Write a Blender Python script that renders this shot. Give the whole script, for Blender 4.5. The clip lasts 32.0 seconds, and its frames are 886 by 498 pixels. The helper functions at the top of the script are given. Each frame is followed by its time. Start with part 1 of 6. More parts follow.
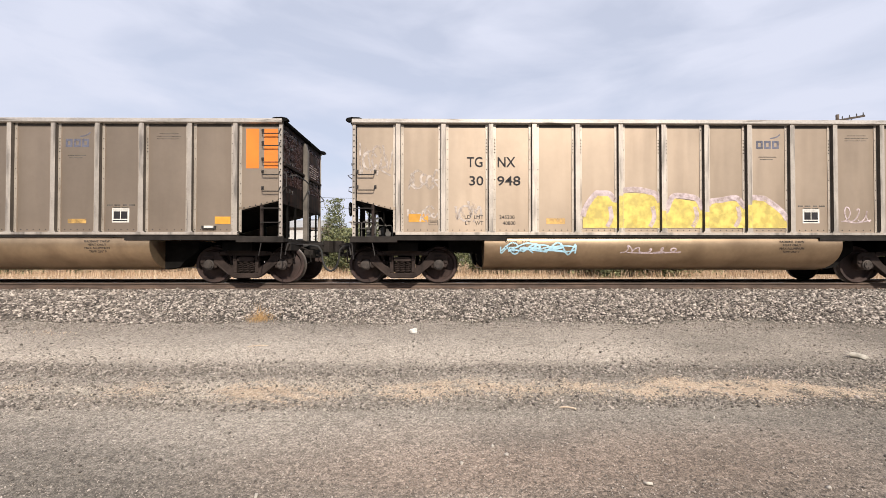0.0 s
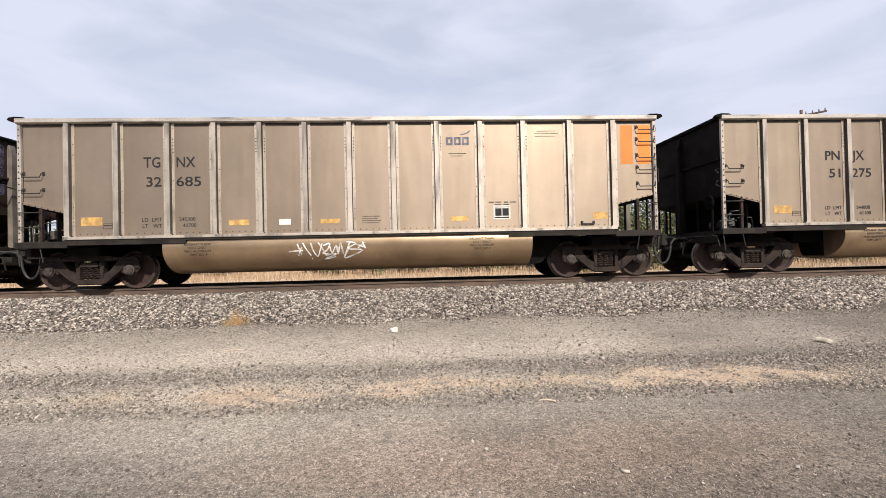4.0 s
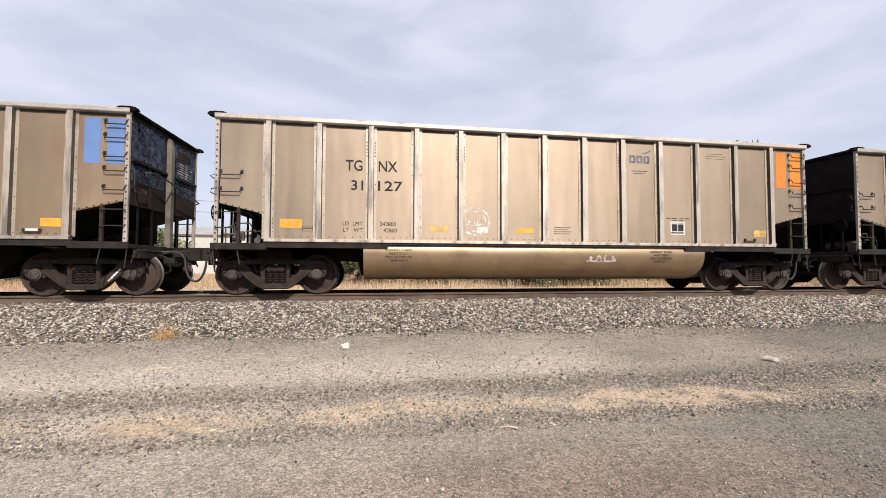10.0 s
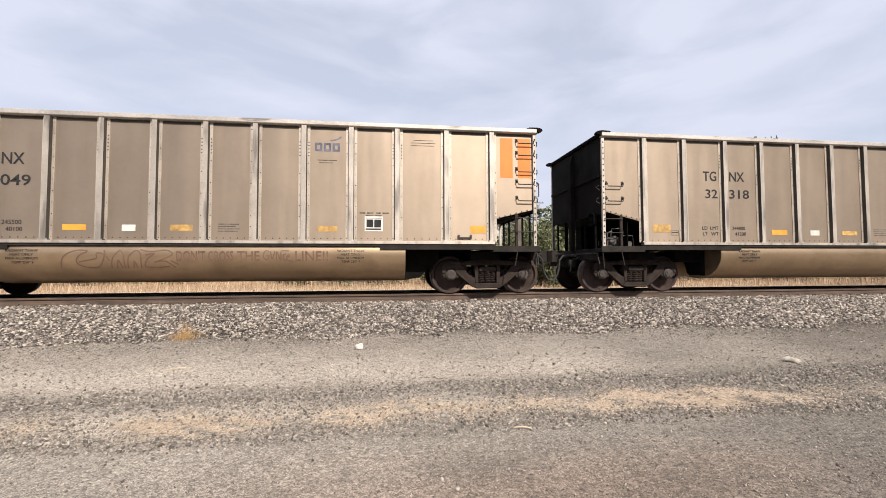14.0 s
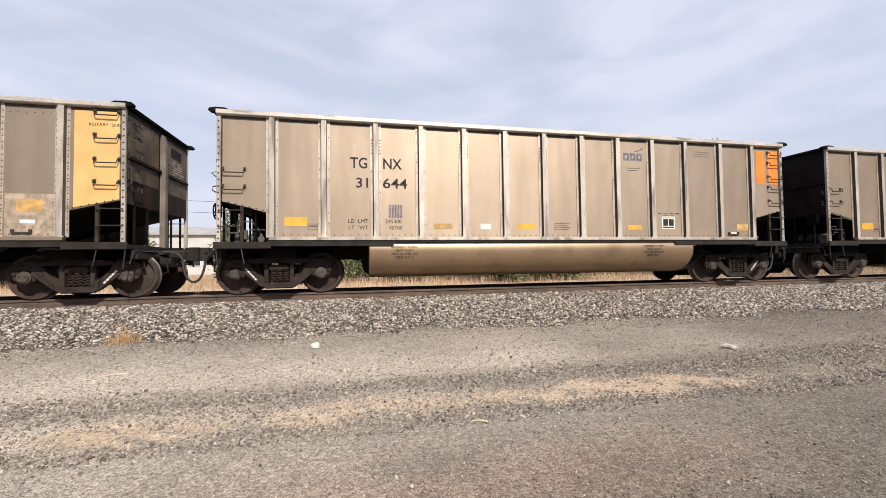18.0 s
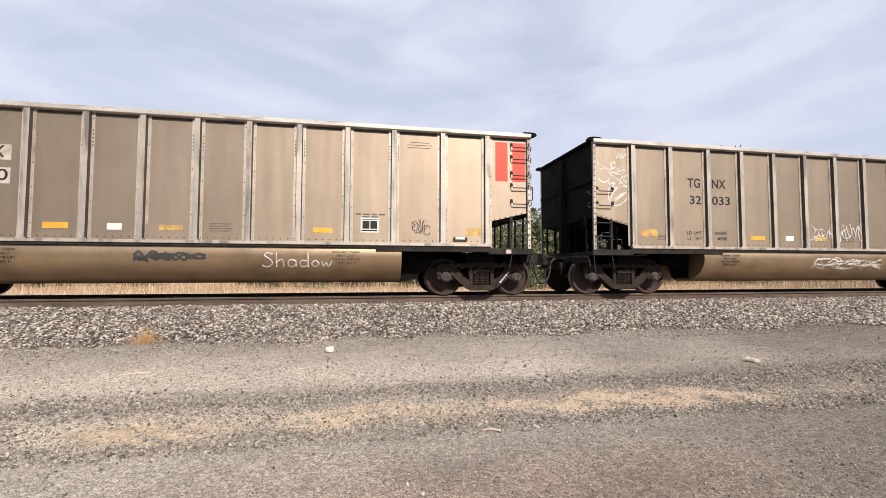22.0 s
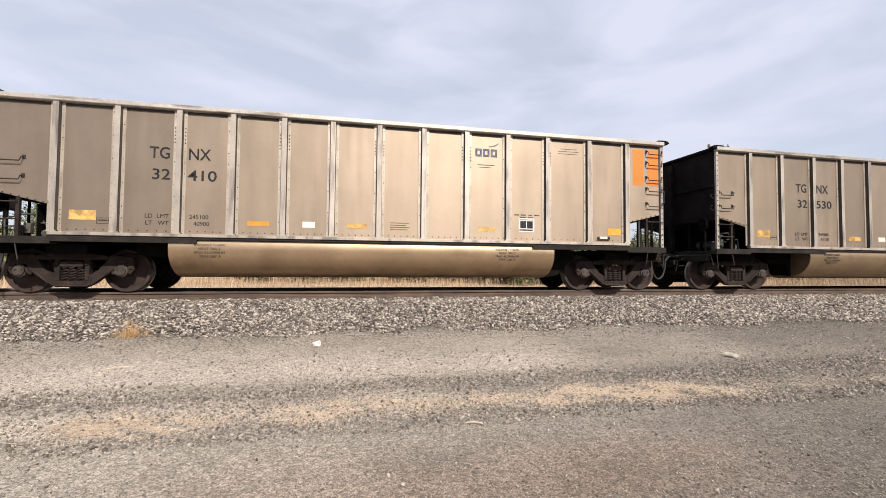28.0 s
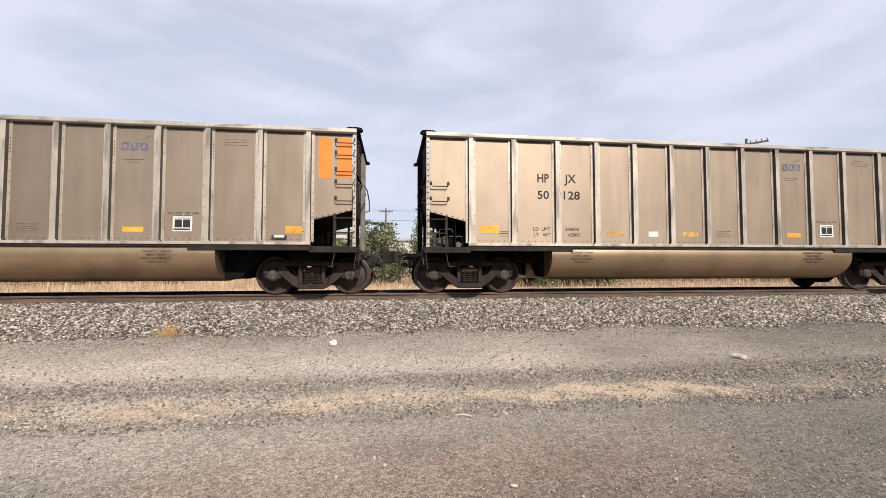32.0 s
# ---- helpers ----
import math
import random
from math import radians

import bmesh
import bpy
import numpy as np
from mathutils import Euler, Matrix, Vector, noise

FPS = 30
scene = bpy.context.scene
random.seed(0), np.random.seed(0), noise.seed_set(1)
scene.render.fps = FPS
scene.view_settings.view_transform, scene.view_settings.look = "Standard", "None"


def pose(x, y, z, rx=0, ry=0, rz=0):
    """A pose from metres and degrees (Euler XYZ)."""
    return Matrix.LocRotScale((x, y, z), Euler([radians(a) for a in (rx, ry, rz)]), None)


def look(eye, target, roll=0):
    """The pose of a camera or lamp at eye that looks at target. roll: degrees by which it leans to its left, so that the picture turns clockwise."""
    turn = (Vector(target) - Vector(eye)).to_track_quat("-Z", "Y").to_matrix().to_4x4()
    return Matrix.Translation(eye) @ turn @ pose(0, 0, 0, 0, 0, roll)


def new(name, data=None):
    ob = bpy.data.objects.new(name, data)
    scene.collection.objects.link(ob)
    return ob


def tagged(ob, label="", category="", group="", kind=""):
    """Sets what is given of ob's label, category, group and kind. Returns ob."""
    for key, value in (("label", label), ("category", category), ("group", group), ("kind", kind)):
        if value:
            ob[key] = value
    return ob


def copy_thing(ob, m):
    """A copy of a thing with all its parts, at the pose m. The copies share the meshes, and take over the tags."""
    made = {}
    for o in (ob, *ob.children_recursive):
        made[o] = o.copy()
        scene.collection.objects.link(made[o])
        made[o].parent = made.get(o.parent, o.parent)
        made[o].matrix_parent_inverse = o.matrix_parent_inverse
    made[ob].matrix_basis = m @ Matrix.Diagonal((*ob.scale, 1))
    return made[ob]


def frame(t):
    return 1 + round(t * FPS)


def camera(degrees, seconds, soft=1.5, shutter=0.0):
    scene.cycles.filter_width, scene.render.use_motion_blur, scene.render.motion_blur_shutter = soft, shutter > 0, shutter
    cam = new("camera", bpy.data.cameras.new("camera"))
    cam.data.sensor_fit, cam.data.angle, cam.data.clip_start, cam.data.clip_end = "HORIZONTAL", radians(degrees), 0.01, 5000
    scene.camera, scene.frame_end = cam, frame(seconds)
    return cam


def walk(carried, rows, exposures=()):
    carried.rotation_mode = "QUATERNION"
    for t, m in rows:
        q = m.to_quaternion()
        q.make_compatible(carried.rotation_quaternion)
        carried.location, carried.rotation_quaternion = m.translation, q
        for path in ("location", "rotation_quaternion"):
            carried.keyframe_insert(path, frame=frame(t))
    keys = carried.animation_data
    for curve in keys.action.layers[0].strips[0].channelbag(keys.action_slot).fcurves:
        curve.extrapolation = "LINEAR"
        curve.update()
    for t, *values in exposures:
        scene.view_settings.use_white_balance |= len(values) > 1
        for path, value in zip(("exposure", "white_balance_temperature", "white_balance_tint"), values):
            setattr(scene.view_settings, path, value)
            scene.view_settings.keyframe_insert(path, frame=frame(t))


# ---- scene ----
cam = camera(94.46, 32.0, soft=0.62)
PATH = [
    (0, (-0.000, 0.000, 1.559), (0.087, 9.999, 1.694), 0.03),
    (0.5, (0.013, 0.020, 1.551), (0.087, 10.020, 1.633), -0.08),
    (1, (0.028, 0.010, 1.537), (0.173, 10.009, 1.624), 0.01),
    (1.5, (0.033, -0.003, 1.541), (0.257, 9.995, 1.620), 0.22),
    (2, (0.032, -0.004, 1.544), (0.346, 9.991, 1.625), 0.33),
    (2.5, (0.025, -0.011, 1.542), (0.417, 9.981, 1.644), 0.18),
    (3, (0.023, -0.022, 1.539), (0.492, 9.967, 1.616), -0.18),
    (3.5, (0.043, -0.012, 1.533), (0.554, 9.975, 1.602), -0.86),
    (4, (0.056, 0.032, 1.526), (0.579, 10.017, 1.637), -1.30),
    (4.5, (0.065, 0.185, 1.538), (0.504, 10.174, 1.710), -1.50),
    (6.5, (0.127, 0.358, 1.544), (0.658, 10.338, 1.872), 0.16),
    (7, (0.098, 0.363, 1.545), (0.760, 10.335, 1.903), 0.10),
    (7.5, (0.087, 0.369, 1.547), (0.885, 10.330, 1.933), 0.03),
    (8, (0.092, 0.370, 1.552), (1.002, 10.320, 1.968), -0.09),
    (8.5, (0.088, 0.375, 1.552), (1.115, 10.314, 1.970), 0.07),
    (9, (0.090, 0.362, 1.545), (1.260, 10.284, 1.982), -0.09),
    (9.5, (0.086, 0.379, 1.536), (1.453, 10.276, 1.942), 0.10),
    (10, (0.083, 0.381, 1.537), (1.619, 10.255, 1.917), 0.16),
    (10.5, (0.086, 0.370, 1.535), (1.733, 10.227, 1.895), 0.20),
    (11, (0.082, 0.370, 1.533), (1.759, 10.223, 1.863), 0.45),
    (11.5, (0.078, 0.361, 1.530), (1.665, 10.229, 1.860), 0.52),
    (12, (0.069, 0.357, 1.533), (1.457, 10.255, 1.866), 0.63),
    (12.5, (0.068, 0.359, 1.530), (1.205, 10.288, 1.881), 0.72),
    (13, (0.072, 0.346, 1.546), (1.096, 10.288, 1.884), 0.29),
    (13.5, (0.060, 0.345, 1.532), (1.148, 10.278, 1.915), 0.21),
    (14, (0.072, 0.367, 1.533), (1.313, 10.281, 1.934), -0.18),
    (14.5, (0.075, 0.376, 1.533), (1.499, 10.265, 1.973), -0.38),
    (15, (0.079, 0.384, 1.523), (1.691, 10.240, 2.037), -0.52),
    (15.5, (0.088, 0.380, 1.527), (1.868, 10.207, 2.038), -0.25),
    (17.5, (0.133, 0.399, 1.524), (2.308, 10.154, 1.859), -0.50),
    (18, (0.141, 0.402, 1.515), (2.298, 10.161, 1.830), -0.73),
    (18.5, (0.140, 0.394, 1.511), (2.247, 10.165, 1.824), -0.85),
    (19, (0.146, 0.382, 1.533), (2.174, 10.170, 1.811), -1.05),
    (19.5, (0.153, 0.366, 1.530), (2.096, 10.170, 1.844), -1.11),
    (20, (0.149, 0.364, 1.530), (2.041, 10.176, 1.892), -1.05),
    (20.5, (0.153, 0.353, 1.532), (1.980, 10.176, 1.948), -1.00),
    (21, (0.155, 0.366, 1.535), (1.947, 10.193, 2.003), -0.75),
    (21.5, (0.141, 0.387, 1.527), (1.907, 10.218, 2.011), -0.24),
    (22, (0.147, 0.397, 1.521), (1.934, 10.226, 1.983), 0.13),
    (22.5, (0.138, 0.401, 1.528), (2.004, 10.216, 1.944), 0.53),
    (23, (0.146, 0.402, 1.527), (2.066, 10.207, 1.947), 0.75),
    (23.5, (0.136, 0.396, 1.526), (2.106, 10.191, 1.964), 0.93),
    (24, (0.133, 0.381, 1.530), (2.110, 10.172, 2.012), 0.85),
    (24.5, (0.125, 0.375, 1.529), (2.096, 10.165, 2.054), 0.60),
    (25, (0.128, 0.377, 1.534), (2.089, 10.168, 2.063), 0.34),
    (25.5, (0.128, 0.368, 1.534), (2.081, 10.162, 2.060), 0.30),
    (26, (0.124, 0.360, 1.516), (2.119, 10.144, 2.066), 0.50),
    (26.5, (0.124, 0.365, 1.522), (2.208, 10.131, 2.056), 0.69),
    (28.5, (0.318, 0.308, 1.526), (2.181, 10.129, 1.803), 0.13),
    (29, (0.449, 0.256, 1.530), (2.059, 10.123, 1.752), -0.16),
    (29.5, (0.446, 0.136, 1.536), (1.898, 10.027, 1.743), -0.48),
    (30, (0.436, 0.007, 1.542), (1.802, 9.911, 1.792), -0.59),
    (30.5, (0.491, -0.050, 1.555), (1.827, 9.856, 1.838), -0.47),
    (31, (0.549, -0.053, 1.561), (1.818, 9.861, 1.886), -0.30),
    (31.5, (0.572, -0.051, 1.555), (1.801, 9.866, 1.933), -0.12),
    (32, (0.566, -0.054, 1.547), (1.798, 9.861, 1.945), -0.03),
]
walk(cam, [(t, look(eye, target, roll)) for t, eye, target, roll in PATH])

# ---- world and sun ----
world = bpy.data.worlds.new("sky")
scene.world = world
world.use_nodes = True
SUN_EL, SUN_AZ = 40.0, 18.0     # degrees above the ground; degrees to the right of straight behind the first view


def build_world():
    nt = world.node_tree
    nt.nodes.clear()
    out = nt.nodes.new("ShaderNodeOutputWorld")
    bg = nt.nodes.new("ShaderNodeBackground")
    sky = nt.nodes.new("ShaderNodeTexSky")
    sky.sky_type, sky.sun_disc = "NISHITA", False
    sky.sun_elevation, sky.sun_rotation = radians(SUN_EL), radians(180 - SUN_AZ)
    sky.air_density, sky.dust_density, sky.ozone_density = 1.0, 2.0, 1.5
    coord = nt.nodes.new("ShaderNodeTexCoord")
    warp = nt.nodes.new("ShaderNodeMapping")
    warp.inputs["Location"].default_value = (3.1, 1.7, 0.4)
    warp.inputs["Scale"].default_value = (1.5, 1.5, 4.8)
    warp.inputs["Rotation"].default_value = (0.0, radians(9), 0.3)
    n1 = nt.nodes.new("ShaderNodeTexNoise")
    n1.inputs["Scale"].default_value, n1.inputs["Detail"].default_value = 1.9, 6.0
    n1.inputs["Roughness"].default_value, n1.inputs["Distortion"].default_value = 0.5, 0.35
    ramp = nt.nodes.new("ShaderNodeValToRGB")
    ramp.color_ramp.elements[0].position, ramp.color_ramp.elements[0].color = 0.38, (0.70, 0.70, 0.70, 1)
    ramp.color_ramp.elements[1].position, ramp.color_ramp.elements[1].color = 0.60, (0.97, 0.97, 0.97, 1)
    mix = nt.nodes.new("ShaderNodeMix")
    mix.data_type = "RGBA"
    mix.inputs["B"].default_value = CLOUD
    nt.links.new(coord.outputs["Generated"], warp.inputs["Vector"])
    nt.links.new(warp.outputs["Vector"], n1.inputs["Vector"])
    nt.links.new(n1.outputs["Fac"], ramp.inputs["Fac"])
    nt.links.new(ramp.outputs["Color"], mix.inputs["Factor"])
    nt.links.new(sky.outputs["Color"], mix.inputs["A"])
    nt.links.new(mix.outputs["Result"], bg.inputs["Color"])
    bg.inputs["Strength"].default_value = 0.105
    nt.links.new(bg.outputs["Background"], out.inputs["Surface"])


CLOUD = (5.85, 6.1, 7.2, 1)
build_world()
sun = new("sun", bpy.data.lights.new("sun", "SUN"))
sun.data.energy, sun.data.angle, sun.data.color = 5.0, radians(0.53), (1.0, 0.925, 0.815)
_a, _e = radians(SUN_AZ), radians(SUN_EL)
sun.matrix_world = look((0, 0, 30), (-math.sin(_a) * math.cos(_e), math.cos(_a) * math.cos(_e), 30 - math.sin(_e)))
scene.view_settings.exposure = 0.31


# ---- materials ----
def material(name, color, rough=0.7, metal=0.0, grain=(), bump=0.0, bump_scale=80.0, streak=None, vary=0.0, spec=0.5, aniso=0.0, worn=0.0, wave=0.0):
    """A procedural surface. grain: rows of (scale, low colour factor, high colour factor). streak: (scale x, scale z, colour, amount, low, high),
    dirt drawn out along z. vary: brightness steps from piece to piece. aniso: upright brushed grain. worn: how much of a thin paint has gone. wave: upright buckles of a thin sheet."""
    m = bpy.data.materials.new(name)
    m.use_nodes = True
    nt = m.node_tree
    b = nt.nodes["Principled BSDF"]
    b.inputs["Roughness"].default_value, b.inputs["Metallic"].default_value = rough, metal
    b.inputs["Specular IOR Level"].default_value = spec
    if aniso:
        along = nt.nodes.new("ShaderNodeCombineXYZ")
        along.inputs[2].default_value = 1.0
        b.inputs["Anisotropic"].default_value = aniso
        nt.links.new(along.outputs[0], b.inputs["Tangent"])
    coord = nt.nodes.new("ShaderNodeTexCoord")
    info = nt.nodes.new("ShaderNodeObjectInfo")
    shift = nt.nodes.new("ShaderNodeVectorMath")
    shift.operation = "MULTIPLY_ADD"
    nt.links.new(info.outputs["Random"], shift.inputs[1])
    shift.inputs[0].default_value = (17.0, 11.0, 5.0)
    nt.links.new(coord.outputs["Object"], shift.inputs[2])
    last = nt.nodes.new("ShaderNodeRGB").outputs[0]
    last.default_value = (*color, 1)

    def times(a, factor_socket):
        x = nt.nodes.new("ShaderNodeMix")
        x.data_type, x.blend_type = "RGBA", "MULTIPLY"
        x.inputs["Factor"].default_value = 1.0
        nt.links.new(a, x.inputs["A"])
        nt.links.new(factor_socket, x.inputs["B"])
        return x.outputs["Result"]

    def noise_ramp(vector, scale, lo, hi, detail=5.0, p0=0.3, p1=0.7):
        n = nt.nodes.new("ShaderNodeTexNoise")
        n.inputs["Scale"].default_value, n.inputs["Detail"].default_value = scale, detail
        nt.links.new(vector, n.inputs["Vector"])
        r = nt.nodes.new("ShaderNodeMapRange")
        r.inputs["From Min"].default_value, r.inputs["From Max"].default_value = p0, p1
        r.inputs["To Min"].default_value, r.inputs["To Max"].default_value = lo, hi
        nt.links.new(n.outputs["Fac"], r.inputs["Value"])
        return r.outputs["Result"]

    for scale, lo, hi in grain:
        last = times(last, noise_ramp(shift.outputs[0], scale, lo, hi))
    if vary:
        r = nt.nodes.new("ShaderNodeMapRange")
        r.inputs["To Min"].default_value, r.inputs["To Max"].default_value = 1 - vary, 1 + vary
        nt.links.new(info.outputs["Random"], r.inputs["Value"])
        last = times(last, r.outputs["Result"])
    if streak:
        sx, sz, tint, amount, lo, hi = streak
        mp = nt.nodes.new("ShaderNodeMapping")
        mp.inputs["Scale"].default_value = (sx, sx, sz)
        nt.links.new(shift.outputs[0], mp.inputs["Vector"])
        f = noise_ramp(mp.outputs["Vector"], 1.0, 0.0, amount, 6.0, lo, hi)
        x = nt.nodes.new("ShaderNodeMix")
        x.data_type = "RGBA"
        nt.links.new(f, x.inputs["Factor"])
        nt.links.new(last, x.inputs["A"])
        x.inputs["B"].default_value = (*tint, 1)
        last = x.outputs["Result"]
    nt.links.new(last, b.inputs["Base Color"])
    if worn:
        nt.links.new(noise_ramp(shift.outputs[0], 7.0, 1.0 - worn, 1.0, 6.0, 0.38, 0.62), b.inputs["Alpha"])
    if bump:
        n = nt.nodes.new("ShaderNodeTexNoise")
        n.inputs["Scale"].default_value, n.inputs["Detail"].default_value = bump_scale, 4.0
        nt.links.new(shift.outputs[0], n.inputs["Vector"])
        bp = nt.nodes.new("ShaderNodeBump")
        bp.inputs["Strength"].default_value, bp.inputs["Distance"].default_value = bump, 0.01
        nt.links.new(n.outputs["Fac"], bp.inputs["Height"])
        if wave:
            mp = nt.nodes.new("ShaderNodeMapping")
            mp.inputs["Scale"].default_value = (1.0, 1.0, 0.22)
            nt.links.new(shift.outputs[0], mp.inputs["Vector"])
            w = nt.nodes.new("ShaderNodeTexNoise")
            w.inputs["Scale"].default_value, w.inputs["Detail"].default_value = 2.6, 1.0
            nt.links.new(mp.outputs["Vector"], w.inputs["Vector"])
            bw = nt.nodes.new("ShaderNodeBump")
            bw.inputs["Strength"].default_value, bw.inputs["Distance"].default_value = 1.0, wave
            nt.links.new(w.outputs["Fac"], bw.inputs["Height"])
            nt.links.new(bw.outputs["Normal"], bp.inputs["Normal"])
        nt.links.new(bp.outputs["Normal"], b.inputs["Normal"])
    return m


M = {}
M["panel"] = material("dusty_aluminium", (0.338, 0.268, 0.207), 0.58, 0.80, [(0.9, 0.90, 1.07), (9, 0.975, 1.02)], 0.04, 30,
                      streak=(3.0, 0.30, (0.21, 0.155, 0.11), 0.30, 0.50, 0.80), vary=0.09, aniso=0.4, wave=0.014)
M["post"] = material("scuffed_aluminium", (0.455, 0.400, 0.350), 0.6, 0.4, [(2.0, 0.8, 1.1), (30, 0.9, 1.05)], 0.08, 30,
                     streak=(6.0, 0.9, (0.12, 0.105, 0.095), 0.72, 0.50, 0.66), vary=0.09, aniso=0.5)
M["flange"] = material("bright_riveted_aluminium", (0.50, 0.43, 0.36), 0.5, 0.50, [(2.0, 0.8, 1.08), (30, 0.9, 1.05)], 0.08, 30,
                       streak=(6.0, 1.5, (0.20, 0.15, 0.11), 0.6, 0.52, 0.72))
# grime on the post webs plus painted shade, there and under the chord
M["web"] = material("grimy_shaded_brown_aluminium", (0.058, 0.046, 0.036), 0.8, 0.0, [(2.0, 0.7, 1.2), (25, 0.85, 1.1)], 0.1, 30)
M["chord"] = material("worn_aluminium", (0.50, 0.452, 0.405), 0.5, 0.45, [(1.1, 0.75, 1.1), (20, 0.85, 1.08)], 0.15, 12,
                      streak=(1.3, 9.0, (0.12, 0.10, 0.085), 0.75, 0.55, 0.68), vary=0.06)
M["tub"] = material("tan_dusted_aluminium", (0.468, 0.335, 0.215), 0.38, 0.80, [(0.9, 0.85, 1.08), (12, 0.95, 1.04)], 0.04, 6.0,
                    streak=(1.6, 1.5, (0.17, 0.11, 0.07), 0.55, 0.48, 0.78), vary=0.12)
M["panel_warm"] = material("tan_dusted_side_sheet", (0.372, 0.278, 0.196), 0.57, 0.76, [(0.9, 0.88, 1.08), (9, 0.97, 1.02)], 0.04, 30,
                           streak=(2.6, 0.35, (0.30, 0.13, 0.055), 0.42, 0.52, 0.78), vary=0.09, aniso=0.4, wave=0.014)
M["valve"] = material("dusty_grey_castings", (0.085, 0.078, 0.07), 0.6, 0.2, [(9, 0.5, 1.4)], 0.2, 40)
M["frame"] = material("dust_browned_underframe_steel", (0.019, 0.0155, 0.0135), 0.8, 0.0, [(4, 0.6, 1.5), (40, 0.8, 1.25)], 0.3, 50, spec=0.2)
# front ends: the end sheet again, with its shade put into the colour
M["shaded_end"] = material("shaded_black_end_sheet", (0.0105, 0.0085, 0.0075), 0.88, 0.0, [(2.2, 0.6, 1.5), (18, 0.8, 1.2)], 0.15, 14, spec=0.1)
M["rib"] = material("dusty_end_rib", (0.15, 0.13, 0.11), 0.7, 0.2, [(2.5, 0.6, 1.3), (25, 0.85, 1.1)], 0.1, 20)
# near black: the deep shade under the car is put into this steel
M["black"] = material("grimy_shaded_black_steel", (0.0055, 0.005, 0.0046), 0.9, 0.0, [(6, 0.6, 1.6), (40, 0.8, 1.25)], 0.3, 60, spec=0.08)
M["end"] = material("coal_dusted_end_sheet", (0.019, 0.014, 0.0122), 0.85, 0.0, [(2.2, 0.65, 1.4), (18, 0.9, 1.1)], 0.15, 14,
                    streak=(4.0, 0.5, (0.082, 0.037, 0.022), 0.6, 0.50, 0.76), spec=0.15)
M["steel"] = material("brown_dusted_cast_steel", (0.027, 0.0185, 0.0155), 0.8, 0.0, [(5, 0.6, 1.4), (50, 0.8, 1.2)], 0.35, 50, vary=0.12, spec=0.22)
M["bearing"] = material("dusty_bearing_cap", (0.052, 0.040, 0.034), 0.7, 0.1, [(9, 0.45, 1.3), (50, 0.8, 1.2)], 0.25, 50, vary=0.2)
M["wheel"] = material("rust_brown_wheel_steel", (0.039, 0.022, 0.018), 0.75, 0.1, [(4, 0.55, 1.35), (35, 0.85, 1.15)], 0.2, 40)
M["tread"] = material("polished_wheel_tread", (0.17, 0.145, 0.13), 0.45, 0.7, [(10, 0.7, 1.2)])
M["rung"] = material("dark_steel_rod", (0.035, 0.03, 0.028), 0.6, 0.3, [(30, 0.7, 1.2)])
M["rubber"] = material("black_rubber_hose", (0.022, 0.021, 0.02), 0.6, 0.0, [(20, 0.8, 1.3)])
M["rivet"] = material("dark_rivet_heads", (0.045, 0.036, 0.03), 0.7, 0.1, [(8, 0.7, 1.4)])
M["ink"] = material("faded_black_paint", (0.020, 0.019, 0.021), 0.75, 0.0, [(9, 0.7, 1.5), (60, 0.8, 1.3)], spec=0.25)
M["faint_ink"] = material("worn_grey_stencil_paint", (0.12, 0.105, 0.09), 0.75, 0.0, [(9, 0.7, 1.5)], worn=0.45, spec=0.25)
M["logo"] = material("faded_blue_grey_paint", (0.11, 0.11, 0.145), 0.7, 0.0, [(9, 0.8, 1.5)], worn=0.4)
M["white"] = material("dusty_white_paint", (0.64, 0.61, 0.56), 0.6, 0.0, [(6, 0.8, 1.08)], vary=0.08)
M["yellow"] = material("faded_yellow_reflector", (0.62, 0.30, 0.035), 0.55, 0.0, [(5, 0.75, 1.1)], vary=0.15)
M["pale_yellow"] = material("dirty_yellow_reflector", (0.60, 0.36, 0.11), 0.6, 0.0, [(5, 0.8, 1.1)], vary=0.15, worn=0.55)
M["orange"] = material("orange_paint", (0.70, 0.19, 0.02), 0.5, 0.0, [(2, 0.85, 1.08)], vary=0.05)
M["red"] = material("red_paint", (0.55, 0.055, 0.025), 0.5, 0.0, [(2, 0.85, 1.08)])
M["blue"] = material("blue_paint", (0.11, 0.19, 0.40), 0.5, 0.0, [(2, 0.85, 1.1)])
M["lilac"] = material("lilac_blue_paint", (0.32, 0.28, 0.48), 0.5, 0.0, [(2, 0.85, 1.1)])
M["gold"] = material("yellow_paint", (0.62, 0.375, 0.14), 0.5, 0.0, [(2, 0.8, 1.08)])
M["spray_white"] = material("white_spray_paint", (0.70, 0.68, 0.66), 0.7, 0.0, [(7, 0.8, 1.08)], worn=0.5)
M["spray_yellow"] = material("yellow_spray_paint", (0.66, 0.52, 0.13), 0.7, 0.0, [(2, 0.9, 1.06)], worn=0.38)
M["spray_pink"] = material("pink_grey_spray_paint", (0.56, 0.45, 0.46), 0.7, 0.0, [(4, 0.85, 1.08)], worn=0.6)
M["spray_haze"] = material("thin_white_spray_paint", (0.62, 0.58, 0.55), 0.7, 0.0, [(4, 0.85, 1.08)], worn=0.8)
M["spray_faint"] = material("faded_spray_paint", (0.47, 0.40, 0.355), 0.7, 0.0, [(4, 0.85, 1.08)], worn=0.85)
M["spray_blue"] = material("light_blue_spray_paint", (0.42, 0.66, 0.78), 0.7, 0.0, [(4, 0.85, 1.08)], worn=0.2)
